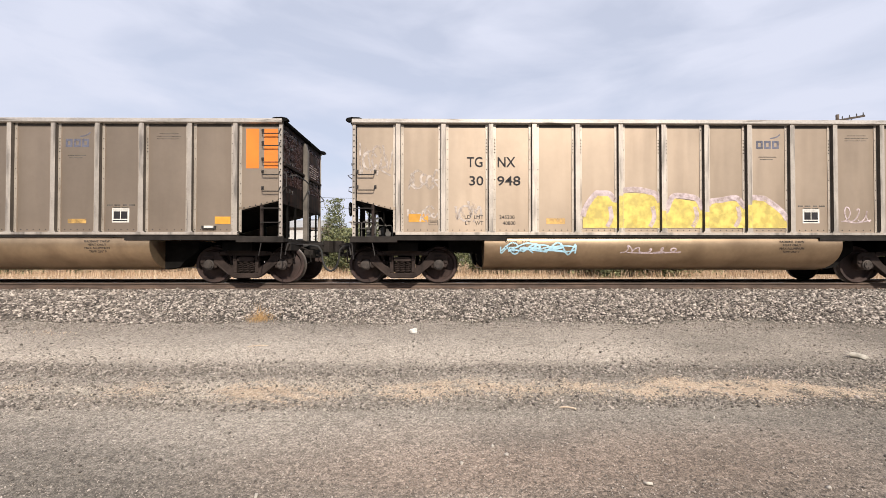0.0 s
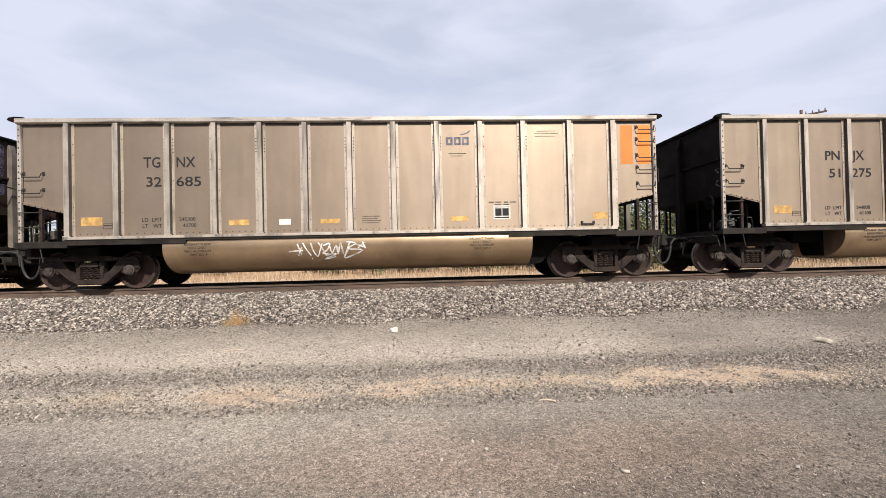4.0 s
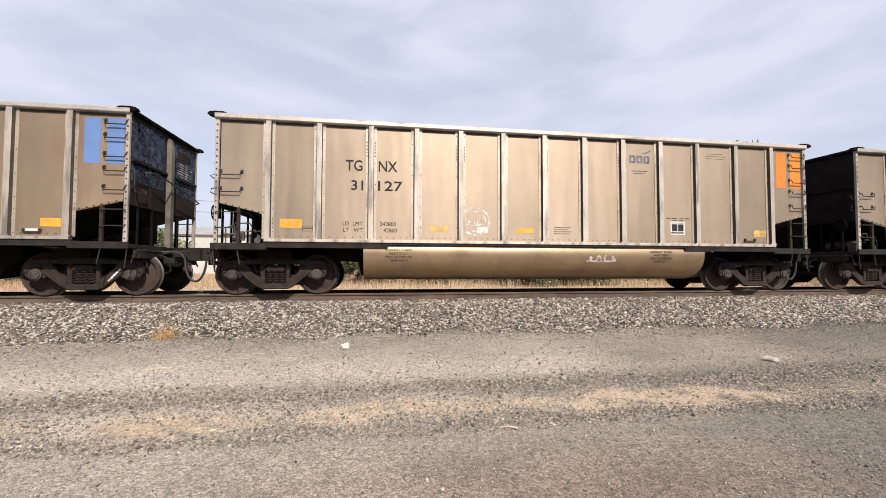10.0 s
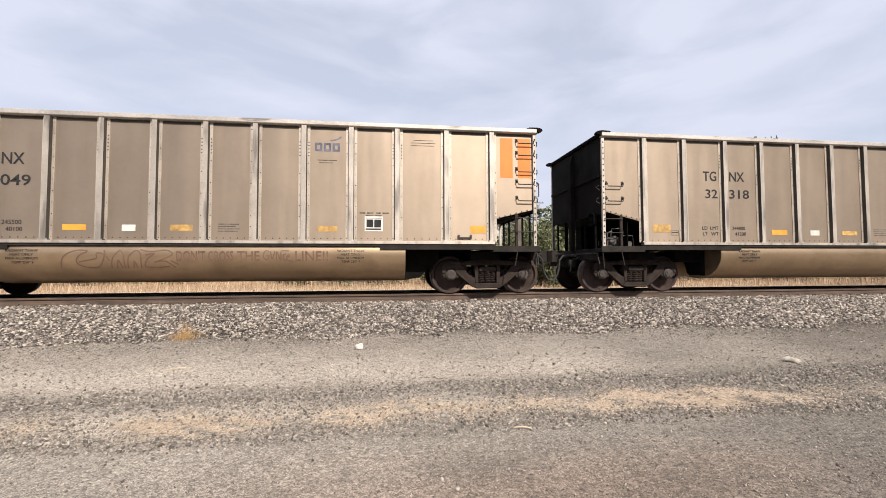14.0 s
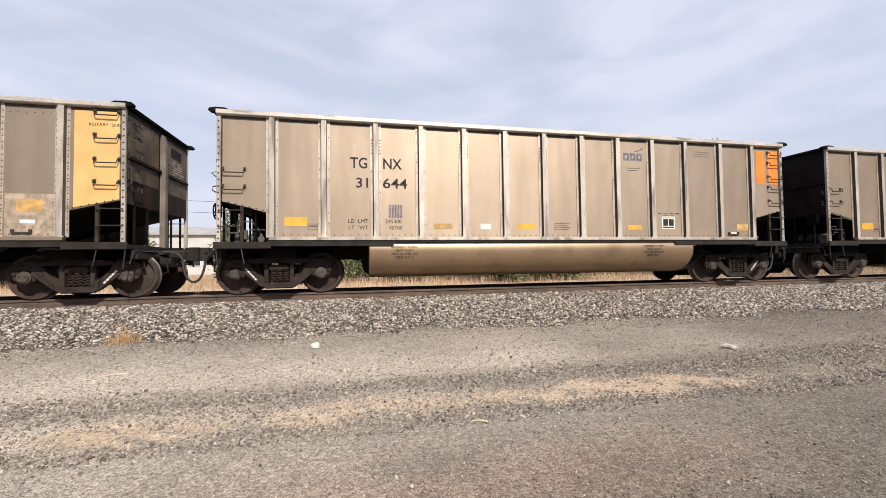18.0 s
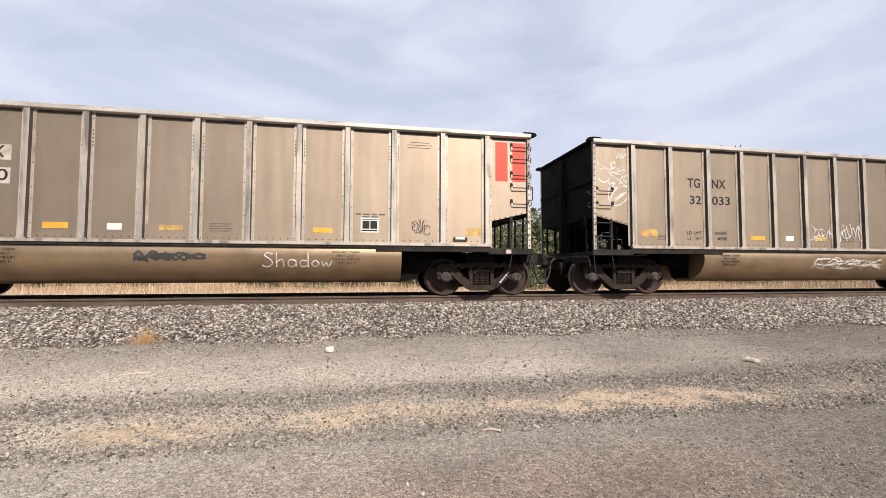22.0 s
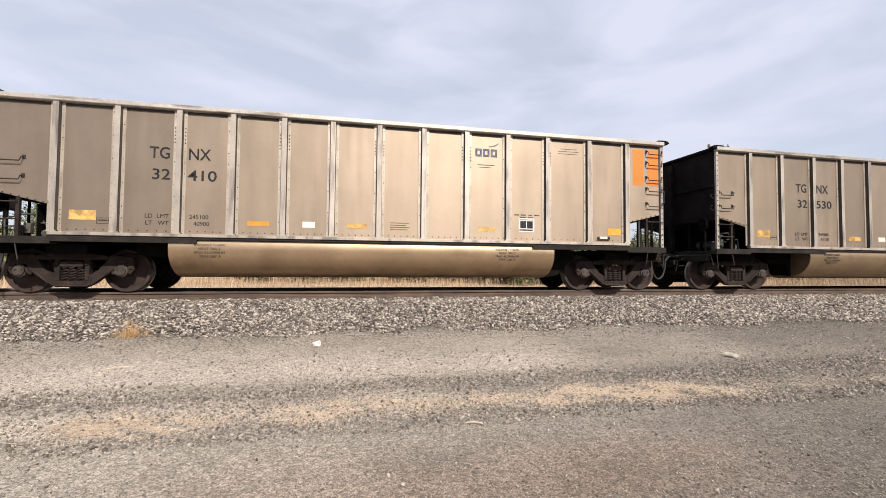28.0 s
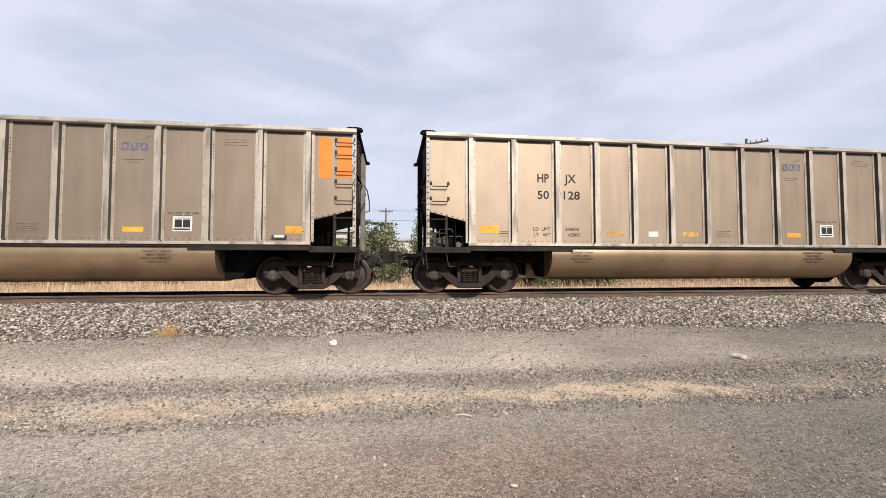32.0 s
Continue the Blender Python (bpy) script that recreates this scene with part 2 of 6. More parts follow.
M["spray_black"] = material("black_spray_paint", (0.032, 0.031, 0.031), 0.7, 0.0, [(4, 0.85, 1.3)], worn=0.2)
M["spray_brown"] = material("brown_paint_marker", (0.14, 0.075, 0.052), 0.7, 0.0, [(4, 0.85, 1.3)], worn=0.25)
M["rail"] = material("rust_brown_rail_steel", (0.080, 0.055, 0.043), 0.8, 0.1, [(3, 0.7, 1.3), (40, 0.75, 1.25)], 0.3, 60,
                     streak=(0.8, 20.0, (0.20, 0.13, 0.09), 0.5, 0.45, 0.7))
M["rail_top"] = material("polished_rail_head", (0.42, 0.40, 0.38), 0.28, 0.9, [(6, 0.8, 1.1)])
M["tie"] = material("weathered_timber", (0.07, 0.055, 0.045), 0.85, 0.0, [(4, 0.6, 1.4)], 0.4, 30)


# ---- mesh helpers ----
def box(bm, x0, x1, y0, y1, z0, z1):
    v = [bm.verts.new((x, y, z)) for x in (x0, x1) for y in (y0, y1) for z in (z0, z1)]
    for f in ((0, 1, 3, 2), (4, 6, 7, 5), (0, 4, 5, 1), (2, 3, 7, 6), (0, 2, 6, 4), (1, 5, 7, 3)):
        bm.faces.new([v[i] for i in f])


def rod(bm, a, b, r, n=8, r2=None):
    a, b = Vector(a), Vector(b)
    m = (b - a).to_track_quat("Z", "Y").to_matrix()
    rings = []
    for p, rad in ((a, r), (b, r if r2 is None else r2)):
        rings.append([bm.verts.new(p + m @ Vector((rad * math.cos(2 * math.pi * i / n), rad * math.sin(2 * math.pi * i / n), 0))) for i in range(n)])
    for i in range(n):
        bm.faces.new((rings[0][i], rings[0][(i + 1) % n], rings[1][(i + 1) % n], rings[1][i]))
    bm.faces.new(rings[0][::-1])
    bm.faces.new(rings[1])


def pipe(bm, pts, r, n=6):
    """A round bar along a line of points, one closed skin."""
    pts = [Vector(p) for p in pts]
    rings = []
    up = Vector((0.13, 0.31, 0.94))
    for i, p in enumerate(pts):
        d = (pts[min(i + 1, len(pts) - 1)] - pts[max(i - 1, 0)]).normalized()
        s = d.cross(up)
        if s.length < 0.05:
            s = d.cross(Vector((0.9, 0.2, 0.1)))
        s.normalize()
        u = s.cross(d)
        rings.append([bm.verts.new(p + r * (math.cos(2 * math.pi * k / n) * s + math.sin(2 * math.pi * k / n) * u)) for k in range(n)])
    for a, b in zip(rings, rings[1:]):
        for k in range(n):
            bm.faces.new((a[k], a[(k + 1) % n], b[(k + 1) % n], b[k]))
    bm.faces.new(rings[0][::-1])
    bm.faces.new(rings[-1])


def prism(bm, outline, axis, a, b):
    """An outline of 2D points, drawn out from a to b along an axis: 'x' (outline in y, z), 'y' (x, z) or 'z' (x, y)."""
    def at(p, h):
        return {"x": (h, p[0], p[1]), "y": (p[0], h, p[1]), "z": (p[0], p[1], h)}[axis]
    lo, hi = [[bm.verts.new(at(p, h)) for p in outline] for h in (a, b)]
    n = len(outline)
    for i in range(n):
        bm.faces.new((lo[i], lo[(i + 1) % n], hi[(i + 1) % n], hi[i]))
    bm.faces.new(lo[::-1])
    bm.faces.new(hi)


def lathe(bm, profile, n, axis="y"):
    """Turns a profile of (radius, height) round an axis."""
    rings = []
    for r, h in profile:
        ring = []
        for i in range(n):
            c, s = r * math.cos(2 * math.pi * i / n), r * math.sin(2 * math.pi * i / n)
            ring.append(bm.verts.new({"y": (c, h, s), "x": (h, c, s), "z": (c, s, h)}[axis]))
        rings.append(ring)
    for a, b in zip(rings, rings[1:]):
        for i in range(n):
            bm.faces.new((a[i], a[(i + 1) % n], b[(i + 1) % n], b[i]))
    bm.faces.new(rings[0][::-1])
    bm.faces.new(rings[-1])


def finish(bm, name, mats, smooth=False, bevel=0.0):
    if bevel:
        bmesh.ops.bevel(bm, geom=bm.edges[:], offset=bevel, segments=1, affect="EDGES", clamp_overlap=True)
    bmesh.ops.recalc_face_normals(bm, faces=bm.faces)
    me = bpy.data.meshes.new(name)
    bm.to_mesh(me)
    bm.free()
    for m in mats if isinstance(mats, (list, tuple)) else [mats]:
        me.materials.append(m)
    if smooth:
        me.polygons.foreach_set("use_smooth", [True] * len(me.polygons))
        me.set_sharp_from_angle(angle=radians(35))
    return me


def part(name, data, mat, parent, label="", at=(0, 0, 0), smooth=False, bevel=0.0, turn=0.0):
    """One mesh under a thing or under a part. data: a bmesh, or a mesh that is shared."""
    me = finish(data, name, mat, smooth, bevel) if isinstance(data, bmesh.types.BMesh) else data
    ob = new(name, me)
    ob.parent = parent
    ob.matrix_basis = pose(*at, 0, 0, turn)
    if label:
        ob["label"] = label
    return ob


def thing(name, label, category, group="", kind="", at=None):
    ob = new(name)
    tagged(ob, label, category, group, kind)
    ob.matrix_basis = at or Matrix()
    return ob


# ---- plan ----
YC = 11.11          # middle of the track
RAIL = 0.85         # top of the rails above the road
PITCH = 16.18       # from car to car, over the couplers
L = 14.53           # length of a car's body
HW = 1.526          # half width over the side sheets
POSTS = (1.06, 2.112, 3.222, 4.236, 5.248, 6.258, 7.265, 8.272, 9.282, 10.294, 11.308, 12.418, 13.470)
TRUCKS = (1.115, 13.475)
WR = 0.457          # wheel radius


# ---- coal car ----
def side_post():
    bm = bmesh.new()
    prism(bm, [(-0.122, 0), (-0.122, -0.012), (-0.062, -0.012), (-0.052, -0.085), (0.052, -0.085), (0.062, -0.012), (0.122, -0.012), (0.122, 0)], "z", 1.226, 3.752)
    box(bm, -0.085, 0.085, -0.095, -0.004, 1.2255, 1.25)
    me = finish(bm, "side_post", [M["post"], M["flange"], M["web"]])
    # both web faces take the darker brown, grime and shade in one colour
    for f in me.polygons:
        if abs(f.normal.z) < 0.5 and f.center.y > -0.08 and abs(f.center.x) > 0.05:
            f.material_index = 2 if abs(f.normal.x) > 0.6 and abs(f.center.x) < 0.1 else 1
    return me


def dome(bm, x, y, z, r, axis):
    n = 6
    ring = []
    for i in range(n):
        c, s = r * math.cos(2 * math.pi * i / n), r * math.sin(2 * math.pi * i / n)
        ring.append(bm.verts.new((x + c, y, z + s) if axis == "y" else (x, y + c, z + s)))
    top = bm.verts.new((x, y - 0.6 * r, z) if axis == "y" else (x - 0.6 * r, y, z))
    for i in range(n):
        bm.faces.new((ring[i], ring[(i + 1) % n], top))


def side_rivets():
    bm = bmesh.new()
    rnd = random.Random(4)
    for p in POSTS:
        for off in (-0.095, 0.095):
            z, k = 1.29, 0
            while z < 3.70:
                dome(bm, p + off, -HW - 0.0125, z, 0.0085 if rnd.random() < 0.75 else 0.013, "y")
                k += 1
                z += 0.09 if k < 5 and p in (POSTS[0], POSTS[-1]) else 0.235
        if p in POSTS[2:12:2]:
            for off in (-0.095, 0.095):
                for k in range(5):
                    dome(bm, p + off, -HW - 0.013, 3.10 + 0.075 * k, 0.016, "y")
    edges = (0.06,) + POSTS + (L - 0.06,)
    for a, b in zip(edges[1:-2], edges[2:-1]):
        n = 5
        for i in range(n):
            dome(bm, a + 0.22 + (b - a - 0.44) * i / (n - 1), -HW - 0.001, 1.282, 0.015, "y")
    for z in np.arange(1.2, 3.66, 0.135):
        for x in (0.027, L - 0.027):
            dome(bm, x, -HW - 0.043, z, 0.021, "y")
    for k in range(8):
        f = k / 7
        for x in (0.08 + 0.93 * f, L - 0.08 - 0.93 * f):
            dome(bm, x, -HW - 0.019, 1.99 - 0.23 * f, 0.018, "y")
    return bm


def rung_mesh(width):
    bm = bmesh.new()
    pipe(bm, [(0, 0, 0.085), (0, -0.070, 0.080), (0.025, -0.078, 0.0), (width - 0.025, -0.078, 0.0), (width, -0.070, 0.080), (width, 0, 0.085)], 0.0125)
    box(bm, -0.028, 0.028, -0.012, 0.004, 0.045, 0.125)
    box(bm, width - 0.028, width + 0.028, -0.012, 0.004, 0.045, 0.125)
    return finish(bm, "grab_iron", M["rung"])


TUB_Y = -1.575     # where the tub bulges furthest


def tub_mesh(side):
    """A bathtub bottom with a flat upper side and a well-rounded belly."""
    pts = [(TUB_Y + 0.80 * (1 - math.cos(a)), 0.95 - 0.62 * math.sin(a)) for a in np.linspace(-0.255, 1.5, 21)]
    pts += [(-0.78, 0.328), (-0.60, 0.328), (-0.45, 0.36), (-0.40, 1.104)]
    bm = bmesh.new()
    prism(bm, [(side * y, z) for y, z in pts], "x", 3.07, 11.49)
    return bm


def truck_frame(side):
    """A cast sideframe: a heavy top bar, broad diagonals with a three-cornered window each side of the spring pocket, and jaws over the bearings."""
    bm = bmesh.new()
    y0, y1 = (0.94, 1.06) if side > 0 else (-1.06, -0.94)
    face = side * 1.06

    def bar(pts, a=y0, b=y1):
        prism(bm, pts, "y", a, b)

    def boss(xa, xb, za, zb, out):
        box(bm, min(xa, xb), max(xa, xb), min(face, face + side * out), max(face, face + side * out), za, zb)
    bar([(-0.66, 0.635), (-0.62, 0.725), (-0.36, 0.75), (0.36, 0.75), (0.62, 0.725), (0.66, 0.635), (0.30, 0.632), (-0.30, 0.632)])
    bar([(-0.27, 0.075), (-0.335, 0.12), (-0.29, 0.205), (0.29, 0.205), (0.335, 0.12), (0.27, 0.075)], y0 - 0.012, y1 + 0.012)
    for s in (-1, 1):
        # broad diagonal below the window, spring column, jaw round the bearing
        bar([(s * 0.80, 0.60), (s * 0.61, 0.63), (s * 0.475, 0.42), (s * 0.34, 0.33), (s * 0.235, 0.335), (s * 0.235, 0.10), (s * 0.33, 0.10), (s * 0.42, 0.16), (s * 0.77, 0.44)], y0 + 0.006, y1 - 0.006)
        bar([(s * 0.222, 0.20), (s * 0.222, 0.64), (s * 0.30, 0.64), (s * 0.325, 0.56), (s * 0.305, 0.42), (s * 0.30, 0.22)], y0 - 0.008, y1 + 0.008)
        bar([(s * 0.62, 0.60), (s * 0.66, 0.725), (s * 1.02, 0.715), (s * 1.10, 0.66), (s * 1.115, 0.43), (s * 1.06, 0.335), (s * 1.005, 0.345), (s * 1.005, 0.545),
             (s * 0.775, 0.545), (s * 0.775, 0.33), (s * 0.71, 0.33), (s * 0.68, 0.49)], y0 + 0.003, y1 - 0.003)
        boss(s * 0.44, s * 0.52, 0.66, 0.715, 0.022)
        boss(s * 0.225, s * 0.295, 0.52, 0.60, 0.035)
        boss(s * 0.78, s * 1.00, 0.57, 0.63, 0.028)
        boss(s * 1.03, s * 1.10, 0.44, 0.50, 0.020)
        # rim along the diagonal
        bar([(s * 0.745, 0.475), (s * 0.70, 0.47), (s * 0.385, 0.165), (s * 0.42, 0.16), (s * 0.765, 0.445)], min(face, face + side * 0.022), max(face, face + side * 0.022))
    boss(-0.30, 0.30, 0.085, 0.115, 0.028)
    return bm


def spring_nest(side):
    bm = bmesh.new()
    for cx, cy in ((-0.135, 1.01), (0.0, 1.03), (0.135, 1.01), (-0.07, 0.92), (0.07, 0.92)):
        pts = []
        for k in range(0, 33):
            a = 2 * math.pi * 5 * k / 32
            pts.append((cx + 0.062 * math.cos(a), side * cy + 0.05 * math.sin(a), 0.212 + 0.272 * k / 32))
        pipe(bm, pts, 0.0175, 4)
    return bm


def bearing(side):
    bm = bmesh.new()
    prof = [(0.05, 1.12), (0.095, 1.115), (0.10, 1.09), (0.125, 1.085), (0.128, 0.93)]
    lathe(bm, [(r, side * h) for r, h in prof], 18, "y")
    for k in range(3):
        a = 0.5 + 2.094 * k
        rod(bm, (0.06 * math.cos(a), side * 1.11, 0.06 * math.sin(a)), (0.06 * math.cos(a), side * 1.135, 0.06 * math.sin(a)), 0.016, 6)
    return bm


def wheel(side):
    bm = bmesh.new()
    prof = [(0.09, 0.90), (0.13, 0.895), (0.145, 0.83), (0.20, 0.80), (0.35, 0.765), (0.385, 0.80), (0.39, 0.828), (0.445, 0.830), (0.457, 0.815),
            (0.459, 0.735), (0.470, 0.722), (0.484, 0.710), (0.484, 0.695), (0.47, 0.688), (0.39, 0.69), (0.37, 0.72), (0.15, 0.70), (0.13, 0.66), (0.09, 0.655)]
    lathe(bm, [(r, side * h) for r, h in prof], 30, "y")
    bmesh.ops.recalc_face_normals(bm, faces=bm.faces)
    me = finish(bm, "wheel", [M["wheel"], M["tread"]], smooth=True)
    for f in me.polygons:
        r = math.hypot(f.center.x, f.center.z)
        if r > 0.452 and abs(f.center.y) < 0.82:
            f.material_index = 1
    return me


def build_truck(car, xc):
    bm = bmesh.new()
    prism(bm, [(-0.205, 0.55), (-0.205, 0.62), (-0.17, 0.65), (0.17, 0.65), (0.205, 0.62), (0.205, 0.55), (0.17, 0.538), (-0.17, 0.538)], "y", -1.09, 1.09)
    rod(bm, (0, 0, 0.65), (0, 0, 0.78), 0.2, 12)
    truck = part("truck", bm, M["steel"], car, "cast steel freight truck with coil springs", (xc, 0, 0), bevel=0.008)
    bm = bmesh.new()
    e = -1 if xc < 7 else 1
    for k in range(5):
        f = k / 5
        x, z = e * (0.68 - 0.24 * f), 0.535 - 0.27 * f
        prism(bm, [(x, z), (x - e * 0.040, z - 0.040), (x - e * 0.015, z - 0.065), (x + e * 0.025, z - 0.025)], "y", -1.064, -1.058)
    part("stencil", bm, M["spray_white"], truck, "white stencilled bars", at=(0, 0, 0.05))
    for side in (-1, 1):
        part("sideframe", truck_frame(side), M["steel"], truck, at=(0, 0, 0.05), bevel=0.010)
        part("spring_nest", spring_nest(side), M["steel"], truck, at=(0, 0, 0.05), smooth=True)
        for s in (-1, 1):
            part("bearing_cap", bearing(side), M["bearing"], truck, at=(s * 0.89, 0, WR), smooth=True)
    bm = bmesh.new()
    for s in (-1, 1):
        pipe(bm, [(s * 0.36, -0.92, 0.42), (s * 0.36, 0.92, 0.42)], 0.05, 6)
        for w in (-1, 1):
            box(bm, s * 0.40 - 0.03, s * 0.40 + 0.04, w * 0.80 - 0.05, w * 0.80 + 0.05, 0.30, 0.55)
    part("brake_beam", bm, M["steel"], truck)
    return truck




def build_wheelset(car, x, wheels):
    bm = bmesh.new()
    rod(bm, (0, -0.92, 0), (0, 0.92, 0), 0.085, 14)
    ax = part("wheelset", bm, M["steel"], car, "solid axle with two rust-brown wheels", (x, 0, WR), smooth=True)
    for me in wheels:
        part("wheel", me, None, ax)
    return ax


def build_car():
    car = thing("coal_car", "dusty aluminium rotary-dump coal car on two trucks", "coal car", "coal cars of the train")
    post = side_post()
    edges = (0.09,) + POSTS + (L - 0.09,)
    sheets = {}
    for side, turn in ((-1, 0.0), (1, 180.0)):
        def place(x, z=0.0):
            return (x, side * HW, z) if side < 0 else (x, side * HW, z)
        for k, (a, b) in enumerate(zip(edges, edges[1:])):
            if k in (0, 13):
                if side < 0 or (k, "e") not in sheets:
                    bm = bmesh.new()
                    lo, hi = (1.97, 1.735)
                    w = b - a
                    pts = [(0, 3.752), (w, 3.752), (w, hi), (0, lo)] if k == 0 else [(0, 3.752), (w, 3.752), (w, lo), (0, hi)]
                    prism(bm, pts, "y", 0.0, 0.012)
                    prism(bm, [(0, lo), (w, hi), (w, hi + 0.06), (0, lo + 0.06)] if k == 0 else [(0, hi), (w, lo), (w, lo + 0.06), (0, hi + 0.06)], "y", -0.016, 0.0)
                    sheets[(k, "e")] = finish(bm, "end_bay_sheet", M["panel"])
                me = sheets[(k, "e")]
                name = "end_bay_sheet"
            else:
                key = round(b - a, 2)
                if key not in sheets:
                    bm = bmesh.new()
                    box(bm, 0, key, 0, 0.012, 1.21, 3.757)
                    sheets[key] = finish(bm, "side_sheet", M["panel"])
                me, name = sheets[key], "side_sheet"
            off = -HW if side < 0 else HW - 0.012
            part(name, me, None, car, at=(a, off, 0))
        for p in POSTS:
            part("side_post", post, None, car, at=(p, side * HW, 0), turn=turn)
        bm = bmesh.new()
        prism(bm, [(side * y, z) for y, z in ((1.50, 3.752), (1.575, 3.752), (1.622, 3.775), (1.622, 3.868), (1.50, 3.868))], "x", -0.02, L + 0.02)
        part("top_chord", bm, M["chord"], car, bevel=0.008)
        # thin dark strip that stands in for the chord's own shadow
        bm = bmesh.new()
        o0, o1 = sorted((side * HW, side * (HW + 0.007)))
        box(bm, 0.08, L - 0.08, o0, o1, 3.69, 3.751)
        part("chord_seam", bm, M["web"], car, "dark strip painted as the shadow under the top chord")
        bm = bmesh.new()
        o0, o1 = sorted((side * 1.50, side * 1.625))
        box(bm, 1.00, L - 1.00, o0, o1, 1.162, 1.225)
        part("side_sill", bm, M["post"], car, bevel=0.006)
        bm = bmesh.new()
        o0, o1 = sorted((side * 1.34, side * 1.60))
        box(bm, 0.98, L - 0.98, o0, o1, 1.112, 1.158)
        box(bm, 1.02, 3.60, o0 + 0.002, o1 + 0.002, 1.040, 1.110)
        box(bm, L - 3.60, L - 1.02, o0 + 0.002, o1 + 0.002, 1.040, 1.110)
        part("sill_flange", bm, M["frame"], car)
        for x0 in (-0.01, L - 0.065):
            bm = bmesh.new()
            o0, o1 = sorted((side * 1.505, side * 1.568))
            box(bm, x0, x0 + 0.075, o0, o1, 1.03, 3.75)
            part("corner_post", bm, M["post"], car, bevel=0.005)
        part("tub", tub_mesh(-side), M["tub"], car, smooth=True)
        for end in ([(3.066, 0.40), (3.0, 0.46), (2.93, 0.74), (2.25, 0.80), (2.25, 1.038), (3.066, 1.038)],
                    [(11.494, 0.345), (11.85, 0.40), (12.02, 0.60), (12.3, 0.80), (12.3, 1.038), (11.494, 1.038)]):
            bm = bmesh.new()
            o = sorted((side * 0.45, side * 1.02))
            prism(bm, end, "y", *o)
            part("tub_end", bm, M["black"], car, "black sloped end of the tub")
    part("rivets", side_rivets(), M["rivet"], car)["kind"] = "stuff"
    # ends
    for x0, s in ((0.0, -1), (L, 1)):
        bm = bmesh.new()
        a, b = sorted((x0 - s * 0.03, x0))
        box(bm, a, b, -1.50, 1.50, 1.90, 3.785)
        # the front end faces away from the sun and takes the shaded copy
        end_skin = M["end"] if s > 0 else M["shaded_end"]
        part("end_sheet", bm, end_skin, car, "coal-dusted end sheet, near black with painted shade at the front", bevel=0.004)
        bm = bmesh.new()
        a, b = sorted((x0 + s * 0.001, x0 + s * 0.12))
        prism(bm, [(a, 1.06), (b, 1.06), (b, 3.45), ((a + b) / 2, 3.70), (a, 3.70)] if s > 0 else [(b, 1.06), (a, 1.06), (a, 3.45), ((a + b) / 2, 3.70), (b, 3.70)], "y", -0.075, 0.075)
        part("end_rib", bm, M["rib"] if s > 0 else M["shaded_end"], car, "dusty upright rib" if s > 0 else "upright rib with shade in its black", bevel=0.006)
        for y0, y1 in ((-1.48, -0.078), (0.078, 1.48)):
            bm = bmesh.new()
            a, b = sorted((x0 + s * 0.001, x0 + s * 0.05))
            box(bm, a, b, y0, y1, 2.80, 2.86)
            part("end_rib", bm, end_skin, car, bevel=0.004)
        bm = bmesh.new()
        prism(bm, [(x0 - s * 0.05, 3.79), (x0 + s * 0.07, 3.79), (x0 + s * 0.085, 3.83), (x0 + s * 0.05, 3.872), (x0 - s * 0.05, 3.872)], "y", -1.50, 1.50)
        for side in (-1, 1):
            # rounded cap where the end meets the side chord
            q = [(x0 - s * 0.22, 3.869), (x0 - s * 0.16, 3.895), (x0 + s * 0.02, 3.90), (x0 + s * 0.13, 3.88), (x0 + s * 0.16, 3.83), (x0 + s * 0.11, 3.80), (x0 + s * 0.03, 3.80), (x0 + s * 0.022, 3.869)]
            prism(bm, q, "y", *sorted((side * 1.50, side * 1.625)))
        part("end_chord", bm, M["black"], car, "dark flared top edge of the end")
        bm = bmesh.new()
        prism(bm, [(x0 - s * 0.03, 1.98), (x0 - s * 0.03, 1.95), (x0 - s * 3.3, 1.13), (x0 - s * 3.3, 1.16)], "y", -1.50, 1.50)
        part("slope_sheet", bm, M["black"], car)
        bm = bmesh.new()
        a, b = sorted((x0 + s * 0.06, x0 - s * 1.04))
        box(bm, a, b, -1.585, 1.585, 1.00, 1.085)
        box(bm, a, b, -1.60, -1.55, 0.99, 1.13)
        box(bm, a, b, 1.55, 1.60, 0.99, 1.13)
        part("end_platform", bm, M["frame"], car, bevel=0.006)
        for side in (-1, 1):
            bm = bmesh.new()
            xs = x0 - s * 0.47
            box(bm, xs - 0.03, xs + 0.03, side * 1.53 - 0.03, side * 1.53 + 0.03, 1.087, 1.87)
            part("stanchion", bm, M["steel"], car)
            for z in (1.45, 1.78):
                bm = bmesh.new()
                pipe(bm, [(x0 - s * 0.03, side * 1.55, z), (x0 - s * 0.03, side * 1.61, z), (xs, side * 1.61, z), (xs, side * 1.55, z)], 0.0125)
                part("step_rung", bm, M["rung"], car)
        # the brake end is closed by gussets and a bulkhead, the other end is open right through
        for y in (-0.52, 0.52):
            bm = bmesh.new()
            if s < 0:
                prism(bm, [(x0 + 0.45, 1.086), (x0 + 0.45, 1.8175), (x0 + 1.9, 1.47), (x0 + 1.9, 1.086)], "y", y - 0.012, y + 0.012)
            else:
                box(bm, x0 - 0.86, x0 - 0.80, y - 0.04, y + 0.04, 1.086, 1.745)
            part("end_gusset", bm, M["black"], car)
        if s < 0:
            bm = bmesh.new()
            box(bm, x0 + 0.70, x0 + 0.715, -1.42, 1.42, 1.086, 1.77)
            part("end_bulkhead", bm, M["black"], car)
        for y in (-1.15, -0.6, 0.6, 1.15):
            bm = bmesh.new()
